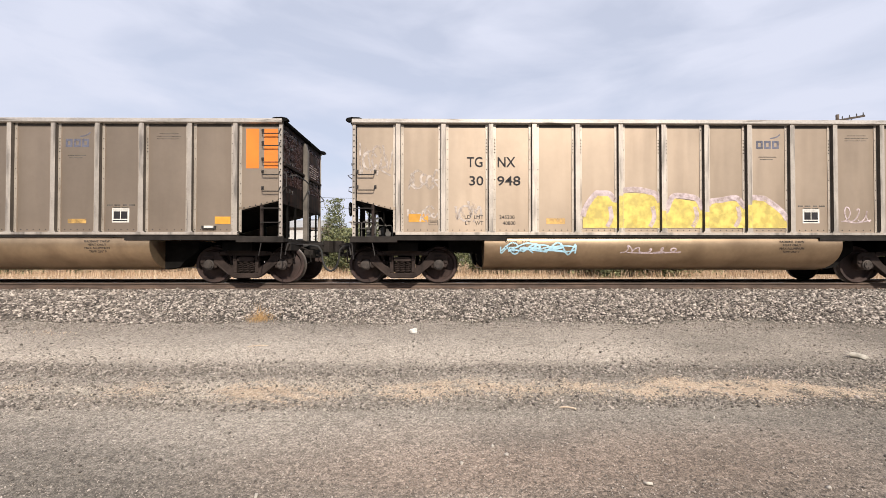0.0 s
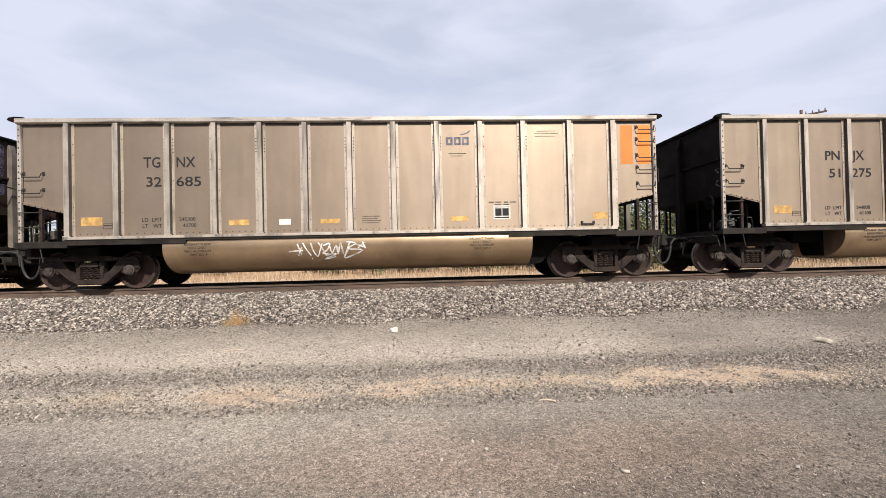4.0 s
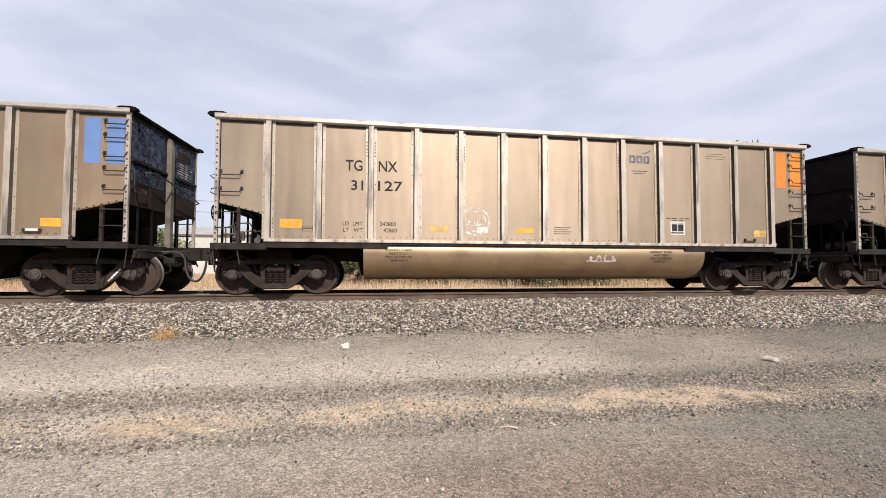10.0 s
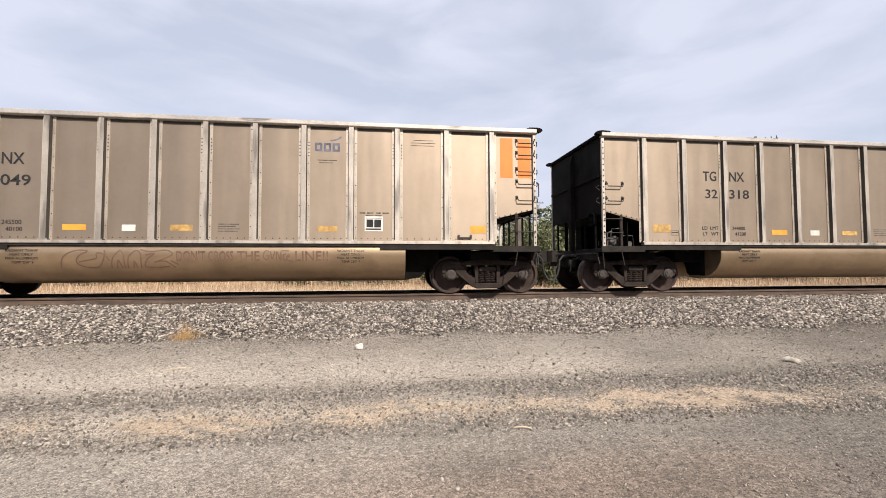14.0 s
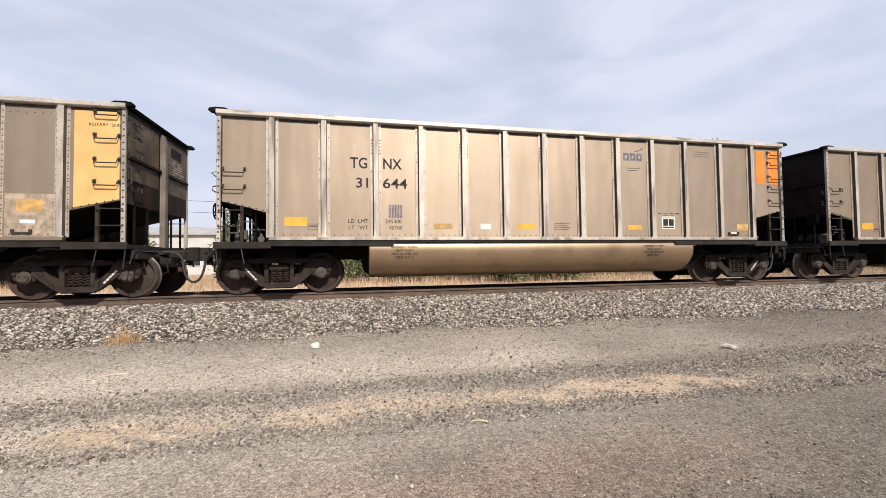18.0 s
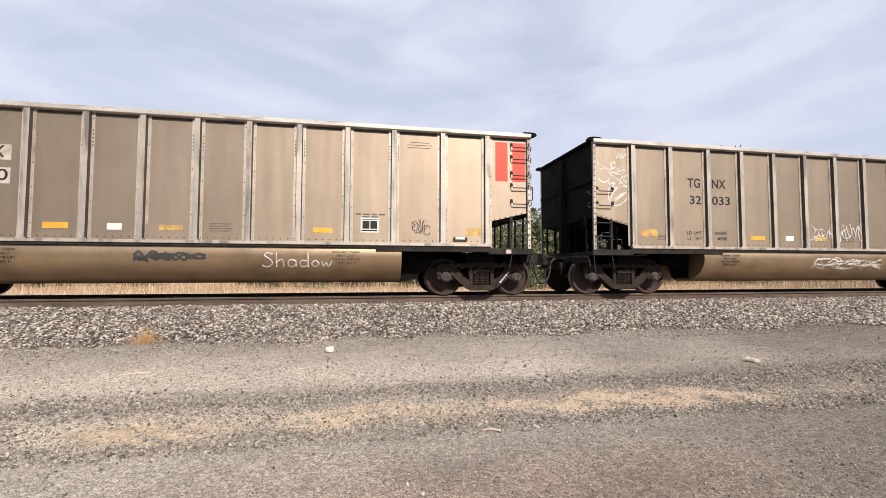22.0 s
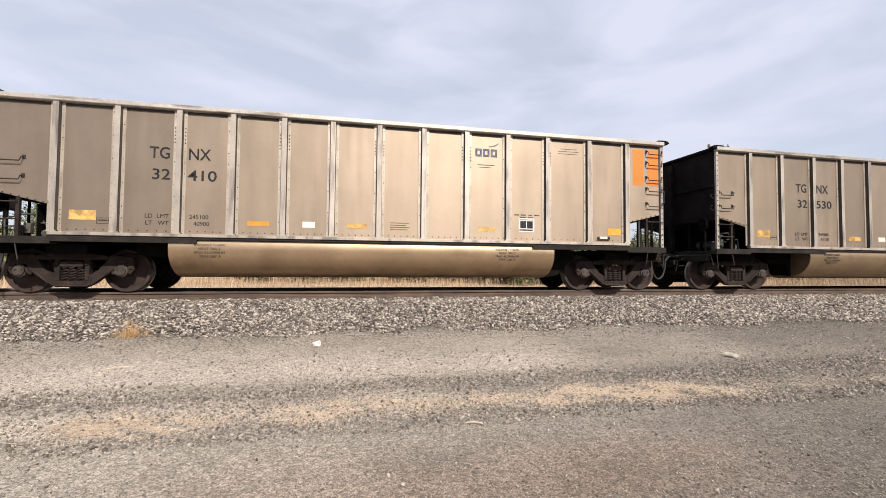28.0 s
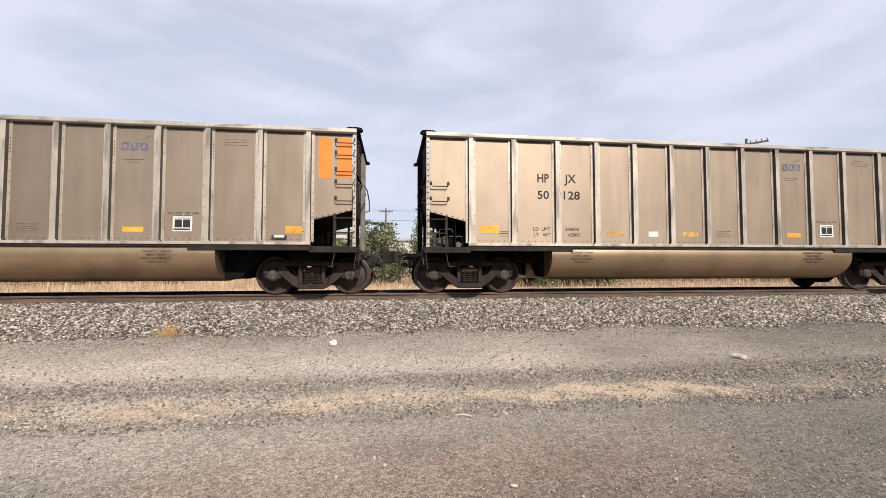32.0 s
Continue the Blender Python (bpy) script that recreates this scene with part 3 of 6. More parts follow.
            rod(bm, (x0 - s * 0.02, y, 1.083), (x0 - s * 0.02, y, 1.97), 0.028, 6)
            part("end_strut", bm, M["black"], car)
        # end sill, draft gear carrier and brake rods
        bm = bmesh.new()
        a, b = sorted((x0 - s * 0.02, x0 + s * 0.12))
        box(bm, a, b, -1.30, 1.30, 0.80, 0.997)
        part("end_sill", bm, M["frame"], car, bevel=0.008)
        bm = bmesh.new()
        a, b = sorted((x0 + s * 0.125, x0 + s * 0.36))
        prism(bm, [(-0.30, 0.62), (0.30, 0.62), (0.36, 0.70), (0.36, 0.83), (-0.36, 0.83), (-0.36, 0.70)], "x", a, b)
        part("carrier_plate", bm, M["frame"], car, bevel=0.008)
        for line in ([(x0 + s * 0.06, -0.95, 0.79), (x0 + s * 0.10, -0.95, 0.62), (x0 - s * 0.40, -0.80, 0.56)], [(x0 + s * 0.14, -0.60, 0.90), (x0 + s * 0.34, -0.55, 0.80), (x0 + s * 0.36, -0.50, 0.52), (x0 + s * 0.22, -0.45, 0.46)],
                     [(x0 + s * 0.13, 0.55, 0.92), (x0 + s * 0.45, 0.40, 0.86), (x0 + s * 0.60, 0.30, 0.62)]):
            bm = bmesh.new()
            pipe(bm, line, 0.019)
            part("brake_rod", bm, M["frame"], car)
        # coupler, hose, uncoupling rod
        bm = bmesh.new()
        a, b = sorted((x0 - s * 0.2, x0 + s * 0.65))
        box(bm, a, b, -0.10, 0.10, 0.84, 1.02)
        h = x0 + s * 0.635
        prism(bm, [(h - s * 0.06, -0.20), (h + s * 0.10, -0.23), (h + s * 0.188, -0.12), (h + s * 0.188, 0.03), (h + s * 0.10, 0.06), (h + s * 0.12, 0.20), (h - s * 0.04, 0.22)]
              [::(1 if s > 0 else -1)], "z", 0.76, 1.07)
        box(bm, min(h - s * 0.25, h), max(h - s * 0.25, h), -0.16, 0.16, 0.66, 0.76)
        part("coupler", bm, M["frame"], car, "cast knuckle coupler", bevel=0.01)
        bm = bmesh.new()
        pts = [(x0 + s * 0.12, -0.36, 0.92), (x0 + s * 0.38, -0.36, 0.94), (x0 + s * 0.50, -0.36, 0.92)]
        for k in range(11):
            a = (math.pi / 2) * k / 10
            pts.append((x0 + s * (0.823 - 0.23 * math.cos(a)), -0.36, 0.80 - 0.52 * math.sin(a)))
        pipe(bm, pts, 0.027, 8)
        part("air_hose", bm, M["rubber"], car, smooth=True)
        bm = bmesh.new()
        pipe(bm, [(x0 + s * 0.06, -1.48, 0.70), (x0 + s * 0.10, -1.45, 0.96), (x0 + s * 0.14, -0.5, 0.96), (x0 + s * 0.62, -0.25, 0.98)], 0.014)
        pipe(bm, [(x0 + s * 0.02, -1.56, 1.0), (x0 - s * 0.02, -1.56, 0.60)], 0.012)
        pipe(bm, [(x0 - s * 0.46, -1.57, 1.0), (x0 - s * 0.52, -1.57, 0.68)], 0.012)
        part("uncoupling_rod", bm, M["rung"], car)
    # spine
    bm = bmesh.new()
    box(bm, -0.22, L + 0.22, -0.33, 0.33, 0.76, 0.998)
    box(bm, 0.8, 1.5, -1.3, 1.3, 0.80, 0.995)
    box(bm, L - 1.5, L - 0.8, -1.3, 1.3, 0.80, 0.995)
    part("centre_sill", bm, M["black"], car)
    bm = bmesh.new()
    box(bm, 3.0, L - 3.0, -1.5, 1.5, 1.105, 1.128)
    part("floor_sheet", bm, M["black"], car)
    # grab irons
    g = rung_mesh(0.42)
    for z in (2.205, 2.565):
        part("grab_iron", g, None, car, at=(0.10, -HW, z))
        part("grab_iron", g, None, car, at=(L - 0.10, HW, z), turn=180)
    for z in (2.175, 2.56, 2.85, 3.235, 3.52):
        part("grab_iron", g, None, car, at=(L - 0.455, -HW, z))
        part("grab_iron", g, None, car, at=(0.55, HW, z), turn=180)
    for z in (2.175, 2.56, 2.85, 3.235, 3.52):
        part("end_rung", g, None, car, at=(L, -1.46, z), turn=90)
    bm = bmesh.new()
    pipe(bm, [(L + 0.03, 1.40, 2.30), (L + 0.16, 1.38, 2.34), (L + 0.20, 0.4, 2.50), (L + 0.20, -0.5, 2.62), (L + 0.15, -1.0, 2.66), (L + 0.03, -1.02, 2.66)], 0.016)
    part("end_handrail", bm, M["rung"], car)
    bm = bmesh.new()
    pipe(bm, [(L + 0.03, -1.5, 2.62), (L + 0.09, -1.5, 2.60), (L + 0.09, -1.5, 2.30), (L + 0.03, -1.5, 2.28)], 0.014)
    part("end_handhold", bm, M["rung"], car)
    # hand brake on the front end
    bm = bmesh.new()
    pipe(bm, [(-0.12, -1.22 + 0.16 * math.cos(a), 1.80 + 0.16 * math.sin(a)) for a in np.linspace(0, 2 * math.pi, 25)], 0.016)
    for a in (0.3, 1.87, 3.44, 5.01):
        pipe(bm, [(-0.12, -1.22, 1.80), (-0.12, -1.22 + 0.16 * math.cos(a), 1.80 + 0.16 * math.sin(a))], 0.012)
    rod(bm, (-0.13, -1.22, 1.80), (-0.10, -1.22, 1.80), 0.04, 8)
    box(bm, -0.11, -0.03, -1.32, -1.10, 1.68, 1.94)
    part("hand_brake", bm, M["black"], car, "spoked hand brake wheel")
    bm = bmesh.new()
    pipe(bm, [(-0.03, -1.45, 2.60), (-0.13, -1.48, 2.56), (-0.03, -1.48, 2.48)], 0.013)
    part("end_handhold", bm, M["rung"], car)
    bm = bmesh.new()
    pipe(bm, [(-0.03, -1.45, 2.30), (-0.10, -1.48, 2.28), (-0.11, -1.48, 2.20), (-0.03, -1.48, 2.16)], 0.013)
    part("end_handhold", bm, M["rung"], car)
    # brake gear under the front slope sheet
    bm = bmesh.new()
    rod(bm, (0.66, -1.05, 1.26), (0.66, -0.3, 1.26), 0.13, 14)
    part("air_reservoir", bm, M["valve"], car, "dusty grey air reservoir", smooth=True)
    bm = bmesh.new()
    box(bm, 0.27, 0.40, -1.30, -1.08, 1.09, 1.36)
    box(bm, 0.38, 0.50, -1.27, -1.16, 1.20, 1.40)
    rod(bm, (0.335, -1.36, 1.25), (0.335, -1.28, 1.25), 0.055, 10)
    part("brake_valve", bm, M["valve"], car, "grey brake valve body", bevel=0.008)
    bm = bmesh.new()
    rod(bm, (0.80, -1.34, 1.20), (0.80, -1.20, 1.20), 0.07, 10)
    part("dirt_collector", bm, M["valve"], car, smooth=True)
    for line in ([(0.33, -1.30, 1.36), (0.33, -1.35, 1.56), (0.62, -1.30, 1.58), (0.75, -1.25, 1.38)], [(0.18, -1.40, 1.09), (0.18, -1.42, 1.46), (0.30, -1.42, 1.50)],
                 [(0.56, -1.30, 1.40), (0.88, -1.34, 1.40), (0.92, -1.34, 1.10)], [(0.10, -1.30, 1.33), (0.48, -1.36, 1.33)]):
        bm = bmesh.new()
        pipe(bm, line, 0.016)
        part("brake_pipe", bm, M["valve"], car)
    bm = bmesh.new()
    box(bm, 12.68, 13.00, -HW - 0.035, -HW - 0.0, 1.292, 1.325)
    box(bm, 12.68, 12.72, -HW - 0.04, -HW - 0.0, 1.325, 1.375)
    box(bm, 12.96, 13.00, -HW - 0.04, -HW - 0.0, 1.325, 1.375)
    part("card_board", bm, M["rung"], car, "small dark routing card holder")
    for xc in TRUCKS:
        build_truck(car, xc)
    wheels = [wheel(-1), wheel(1)]
    for xc in TRUCKS:
        for s in (-1, 1):
            build_wheelset(car, xc + s * 0.89, wheels)
    return car


# ---- markings ----
TEXTS = {}


def text_mesh(s, size, mat, align="LEFT", gap=1.0):
    key = (s, size, mat, align, gap)
    if key not in TEXTS:
        c = bpy.data.curves.new("lettering", "FONT")
        c.body, c.size, c.align_x, c.resolution_u = s, size, align, 3
        c.space_line, c.extrude, c.offset = gap, 0.0012, size * 0.010 if size > 0.2 else 0.0
        ob = bpy.data.objects.new("lettering", c)
        scene.collection.objects.link(ob)
        dg = bpy.context.evaluated_depsgraph_get()
        me = bpy.data.meshes.new_from_object(ob.evaluated_get(dg))
        bpy.data.objects.remove(ob)
        me.materials.clear()
        me.materials.append(M[mat])
        TEXTS[key] = me
    return TEXTS[key]


def letter(car, s, x, z, cap, mat="ink", align="LEFT", y=-HW - 0.0045, name="lettering", wide=1.0, gap=1.0, lean=0):
    ob = new(name, text_mesh(s, cap / 0.70, mat, align, gap))
    ob.parent = car
    ob.matrix_basis = pose(x, y, z, 90 + lean, 0, 0) @ Matrix.Diagonal((wide, 1, 1, 1))
    return ob


def tub_y(z):
    """The outer skin of the tub at a height."""
    return TUB_Y + 0.80 * (1 - math.sqrt(max(0.0, 1 - ((0.95 - z) / 0.62) ** 2))) - 0.004


PLATES = {}


def plate(car, name, x, z, w, h, mat, y=-HW, label="", t=0.003):
    t = 0.0045 if name == "reflector" else t
    key = (name, round(w, 3), round(h, 3), mat, t)
    if key not in PLATES:
        bm = bmesh.new()
        box(bm, 0, w, -t, 0.001, 0, h)
        PLATES[key] = finish(bm, name, M[mat])
    return part(name, PLATES[key], None, car, label, (x, y, z))


def bars(car, name, x, z, rows, mat, y=-HW - 0.001, label=""):
    """Small print: rows of (dx, dz, width, height), thin painted bars."""
    key = (name, tuple(rows), mat)
    if key not in PLATES:
        bm = bmesh.new()
        for dx, dz, w, h in rows:
            box(bm, dx, dx + w, -0.002, 0.0, dz, dz + h)
        PLATES[key] = finish(bm, name, M[mat])
    return part(name, PLATES[key], None, car, label, (x, y, z))


def ribbon(bm, pts, width, y):
    """A painted stroke: a band along points in x and z, at the depth y, or y proud of the tub if y is above zero."""
    n = len(pts)
    left, right = [], []
    for i, (x, z) in enumerate(pts):
        a, b = pts[max(i - 1, 0)], pts[min(i + 1, n - 1)]
        dx, dz = b[0] - a[0], b[1] - a[1]
        k = width / 2 / max(math.hypot(dx, dz), 1e-6)
        for side, row in ((1, left), (-1, right)):
            zz = z + side * dx * k
            row.append(bm.verts.new((x - side * dz * k, tub_y(zz) - y if y > 0 else y, zz)))
    for i in range(n - 1):
        bm.faces.new((left[i], left[i + 1], right[i + 1], right[i]))


def curve_points(ctrl, steps=6):
    """A smooth line through control points."""
    out = []
    c = [ctrl[0]] + list(ctrl) + [ctrl[-1]]
    for i in range(1, len(c) - 2):
        for k in range(steps):
            t = k / steps
            p = []
            for d in (0, 1):
                a, b, e, f = c[i - 1][d], c[i][d], c[i + 1][d], c[i + 2][d]
                p.append(0.5 * (2 * b + (e - a) * t + (2 * a - 5 * b + 4 * e - f) * t * t + (3 * b - a - 3 * e + f) * t ** 3))
            out.append(tuple(p))
    out.append(tuple(ctrl[-1]))
    return out


def tag(car, x0, z0, w, h, mat, seed, strokes=5, width=0.025, y=-HW - 0.004, label="", lean=0.15):
    """A sprayed scrawl that fills about w by h."""
    rnd = random.Random(seed)
    bm = bmesh.new()
    tall = [rnd.choice((0.45, 0.6, 1.0, 0.5)) for _ in range(strokes + 2)]
    turn = [rnd.choice((0.9, 0.35, -0.5, 0.6)) for _ in range(strokes + 2)]
    pts = []
    n = strokes * 14
    for i in range(n + 1):
        f = i / n
        k = f * strokes
        a, b, g = int(k), int(k) + 1, k - int(k)
        amp = tall[a] * (1 - g) + tall[b] * g
        lp = turn[a] * (1 - g) + turn[b] * g
        z = z0 + h * (0.08 + 0.92 * amp * (0.5 - 0.5 * math.cos(2 * math.pi * k)) * (1 - 0.15 * math.sin(5 * k)))
        x = x0 + w * f * 0.92 + lp * (w / strokes) * 0.55 * math.sin(2 * math.pi * k) + lean * (z - z0)
        pts.append((x, z))
    cut = n * 5 // 9
    for q, run in enumerate((pts[:cut], pts[cut + 3:])):
        ribbon(bm, run, width * rnd.uniform(0.85, 1.15), y + 0.0004 * q if y > 0 else y - 0.0004 * q)
    ribbon(bm, curve_points([(x0 + 0.1 * w, z0 + 0.10 * h), (x0 + 0.5 * w, z0 + 0.02 * h), (x0 + 0.95 * w, z0 + 0.16 * h)]), width * 0.8, y + 0.0008 if y > 0 else y - 0.0008)
    return part("graffiti", bm, M[mat], car, label)


def scribble(car, x0, z0, w, h, mat, seed, strokes=8, width=0.028, y=-HW - 0.004, label=""):
    """A dense tag of hooked and looping strokes that crowd a box from left to right."""
    rnd = random.Random(seed)
    for k in range(strokes):
        cx = x0 + w * (k + 0.5) / strokes
        reach = w * rnd.uniform(0.10, 0.26)
        top, low = z0 + h * rnd.uniform(0.6, 1.0), z0 + h * rnd.uniform(0.0, 0.35)
        kind = rnd.random()
        if kind < 0.35:
            pts = [(cx - reach, top), (cx - 0.3 * reach, low), (cx + 0.3 * reach, top - 0.1 * h), (cx + reach, low + 0.1 * h)]
        elif kind < 0.65:
            m, r = (top + low) / 2, (top - low) / 2
            pts = [(cx + reach * math.cos(a), m + r * math.sin(a) * 0.8) for a in np.linspace(0.4, 5.9, 9)]
        else:
            pts = [(cx - reach, low), (cx, top), (cx + 0.5 * reach, (top + low) / 2), (cx - 0.4 * reach, (top + low) / 2 - 0.1 * h), (cx + reach, low)]
        pts = [(min(max(px, x0), x0 + w), pz) for px, pz in pts]
        bm = bmesh.new()
        ribbon(bm, curve_points(pts, 5), width * rnd.uniform(0.8, 1.2), y + 0.0004 * k if y > 0 else y - 0.0004 * k)
        part("graffiti", bm, M[mat], car, label)


THAW = "RADIANT THAW\nHEAT ONLY\nMAX ALUMINUM\nTEMP 250° F"


def spaced(car, s, x0, x1, z, cap, mat="ink", tub=False):
    """Letters fitted between two ends, on the side sheets or laid against the tub."""
    me = text_mesh(s, cap / 0.70, mat)
    xs = [v.co.x for v in me.vertices]
    k = (x1 - x0) / (max(xs) - min(xs))
    if tub:
        lean = math.degrees(math.atan2(tub_y(z) - tub_y(z + cap), cap))
        return letter(car, s, x0 - k * min(xs), z, cap, mat, y=tub_y(z) - 0.006, name="graffiti", wide=k, lean=lean)
    return letter(car, s, x0 - k * min(xs), z, cap, mat, wide=k)


# where the owner's letters and the number stand either side of the third post: two spans, height, cap height, for each line
STYLE = {
    "TG": ((-0.555, -0.19, 0.165, 0.58), 2.765, 0.235, (-0.50, -0.17, 0.155, 0.70), 2.335, 0.215),
    "PN": ((-0.56, -0.185, 0.135, 0.45), 2.765, 0.225, (-0.54, -0.18, 0.125, 0.62), 2.335, 0.215),
    "FU": ((-0.58, -0.185, 0.185, 0.615), 2.92, 0.31, (-0.795, -0.145, 0.165, 0.795), 2.41, 0.305),
    "WF": ((-0.69, -0.22, 0.23, 0.63), 2.785, 0.23, (-0.75, -0.185, 0.165, 0.70), 2.34, 0.22),
    "HP": ((-0.49, -0.20, 0.20, 0.50), 2.74, 0.21, (-0.49, -0.20, 0.18, 0.60), 2.33, 0.20),
    "IT": ((-0.44, -0.165, 0.165, 0.52), 2.69, 0.225, (-0.40, -0.175, 0.165, 0.60), 2.30, 0.19),
}


def mark_car(car, k, marks, num, load, light, paint, logo):
    """Painted marks of one car: owner's letters, number, weights, reflectors and end patch."""
    tilt = random.Random(100 + k)
    P = POSTS[2]
    odd = marks[0] == "IT"
    if k in (5, 13, 14):
        for x0, x1 in ((-0.75, -0.15), (0.15, 0.74)):
            plate(car, "mark_board", P + x0, 2.735, x1 - x0, 0.30, "cream", label="pale patch behind the letters", t=0.002)
            plate(car, "mark_board", P + x0, 2.275, x1 - x0, 0.31, "cream", label="pale patch behind the number", t=0.002)
    if k == 2:
        for x0, x1 in ((-1.02, -0.15), (0.15, 0.86)):
            plate(car, "mark_board", P + x0, 2.21, x1 - x0, 1.13, "cream", label="pale patch behind the letters and number", t=0.002)
        plate(car, "data_tag", 1.74, 1.53, 0.20, 0.10, "spray_pink", label="faded pink tag")
    if k == 12:
        bars(car, "small_print", 3.50, 1.66, [(0.035 * i, 0.0, 0.022, 0.30) for i in range(9)], "logo", label="faded smudge of upright strokes")
    (a, b, c, d), z, cap, (e, f, g, h), zn, capn = STYLE[marks[0]]
    spaced(car, marks[0], P + a, P + b, z, cap)
    spaced(car, marks[1], P + c, P + d, z, cap)
    if "1" in num[0]:
        e += 0.07
    spaced(car, num[0], P + e, P + f, zn, capn)
    spaced(car, num[1], P + g, P + h, zn, capn)
    letter(car, "LD  LMT", P - 0.17, 1.545, 0.085, align="RIGHT")
    letter(car, "LT   WT", P - 0.17, 1.405, 0.085, align="RIGHT")
    letter(car, load, P + 0.20, 1.545, 0.085)
    letter(car, light, P + 0.28, 1.405, 0.085)
    if not odd:
        for x in (3.84, 10.290):
            for i, line in enumerate(THAW.split("\n")):
                z = 0.985 - 0.078 * i
                letter(car, line, x, z, 0.054, align="CENTER", y=tub_y(z) - 0.001, name="stencil", lean=math.degrees(math.atan2(tub_y(z) - tub_y(z + 0.055), 0.055)))
        plate(car, "reflector", 1.30, 1.47, 0.46, 0.19, "yellow" if tilt.random() < 0.7 else "pale_yellow")
        bars(car, "small_print", 1.77, 1.40, [(0, 0, 0.21, 0.008), (0, 0.11, 0.21, 0.008), (0, 0, 0.008, 0.118), (0.202, 0, 0.008, 0.118), (0.02, 0.06, 0.17, 0.02)], "ink")
        for x, w in ((4.529, 0.44), (6.575, 0.44), (9.574, 0.42)):
            if tilt.random() < 0.93:
                plate(car, "reflector", x, 1.43, w, 0.10 + 0.03 * tilt.random(), "yellow" if tilt.random() < 0.45 else "pale_yellow")
        plate(car, "reflector", 12.971, 1.42, 0.36, 0.17, "yellow" if tilt.random() < 0.6 else "pale_yellow")
        plate(car, "data_tag", 5.641, 1.42, 0.26, 0.13, "white")
    sx = 9.60 if odd else 10.588
    plate(car, "service_stencil", sx, 1.45, 0.40, 0.33, "white")
    bars(car, "service_stencil", sx, 1.45, [(0.04, 0.085, 0.15, 0.175), (0.21, 0.085, 0.15, 0.175), (0.02, 0.03, 0.34, 0.03), (0.02, 0.285, 0.36, 0.012)], "ink", y=-HW - 0.004)
    if odd:
        bars(car, "small_print", 10.63, 1.90, [(0, 0.06, 0.09, 0.035), (0.13, 0.06, 0.06, 0.035), (0.23, 0.06, 0.08, 0.035), (0.02, 0.0, 0.10, 0.035), (0.16, 0.0, 0.15, 0.035)], "faint_ink")
        bars(car, "small_print", 11.50, 1.95, [(0, 0, 0.03, 0.03), (0.07, 0, 0.12, 0.03)], "faint_ink")
        bars(car, "stain", 11.66, 1.62, [(0, 0, 0.05, 0.08), (0.012, 0.08, 0.022, 0.08)], "ink", label="dark smear")
    else:
        bars(car, "small_print", 7.519, 1.42, [(0, 0.0, 0.40, 0.016), (0, 0.05, 0.44, 0.016), (0, 0.10, 0.36, 0.016), (0, 0.15, 0.42, 0.016)], "faint_ink")
        bars(car, "small_print", 10.478, 1.84, [(0, 0, 0.12, 0.03), (0.16, 0, 0.14, 0.03), (0.36, 0, 0.1, 0.03), (0.5, 0, 0.14, 0.03), (0.14, -0.055, 0.16, 0.028), (0.34, -0.055, 0.14, 0.028)], "faint_ink")
        bars(car, "small_print", 11.611, 3.40, [(0, 0.0, 0.52, 0.012), (0.0, 0.06, 0.56, 0.012), (0.06, 0.12, 0.44, 0.012)], "faint_ink")
    if k % 2 == 0:
        plate(car, "routing_card", 12.723, 1.327, 0.22, 0.05, "white", t=0.02)
    if k == 5:
        plate(car, "data_tag", 1.50, 1.69, 0.16, 0.07, "red", label="small red tag")
        plate(car, "data_tag", 13.011, 1.63, 0.10, 0.06, "red", label="small red tag")
    if logo:
        bars(car, "company_mark", 9.50, 3.21, [r for d in (0.0, 0.19, 0.38) for r in ((d, 0.0, 0.05, 0.19), (d + 0.11, 0.0, 0.05, 0.19), (d + 0.05, 0.14, 0.06, 0.05), (d + 0.05, 0.0, 0.06, 0.05))],
             "logo", label="faded blocks of a company mark")
        bm = bmesh.new()
        ribbon(bm, [(9.833, 3.455), (9.932, 3.47), (10.011, 3.50), (10.071, 3.55)], 0.028, -HW - 0.003)
        part("company_mark", bm, M["logo"], car)
        bars(car, "small_print", 9.555, 2.95, [(0.04, 0.0, 0.30, 0.014), (0.0, 0.055, 0.42, 0.018)], "faint_ink")
    if paint == "gold":
        bm = bmesh.new()
        prism(bm, [(13.661, 3.69), (14.431, 3.69), (14.431, 1.97), (13.661, 1.80)], "y", -HW - 0.021, -HW - 0.0165)
        part("end_patch", bm, M["gold"], car, "yellow painted end bay")
        letter(car, "ROTARY  END", 13.90 if odd else 13.746, 3.40 if odd else 3.44, 0.06, y=-HW - 0.0225)
    else:
        plate(car, "end_patch", 13.686, 2.72, 0.30, 0.93, paint, label=f"{paint} painted end patch")
        plate(car, "end_patch", 14.108, 2.72, 0.315, 0.93, paint, label=f"{paint} painted end patch")
    for a, b in ((-1.46, -0.14), (0.14, 1.46)):
        bm = bmesh.new()
        box(bm, L + 0.0005, L + 0.004, a, b, 2.40, 2.79)
        box(bm, L + 0.0005, L + 0.004, a, b, 2.87, 3.68)
        part("end_patch", bm, M["dull_" + paint], car, "grimy painted end sheet")
    pale = "white" if paint == "red" else "spray_faint"
    bm = bmesh.new()
    for i in range(7):
        w = 0.34 + 0.14 * math.sin(2.3 * i + k)
        box(bm, L + 0.005, L + 0.007, 0.82 - w, 0.82 + w, 3.22 - 0.062 * i, 3.245 - 0.062 * i)
    part("small_print", bm, M[pale], car, "rows of pale small print on the end")
    bm = bmesh.new()
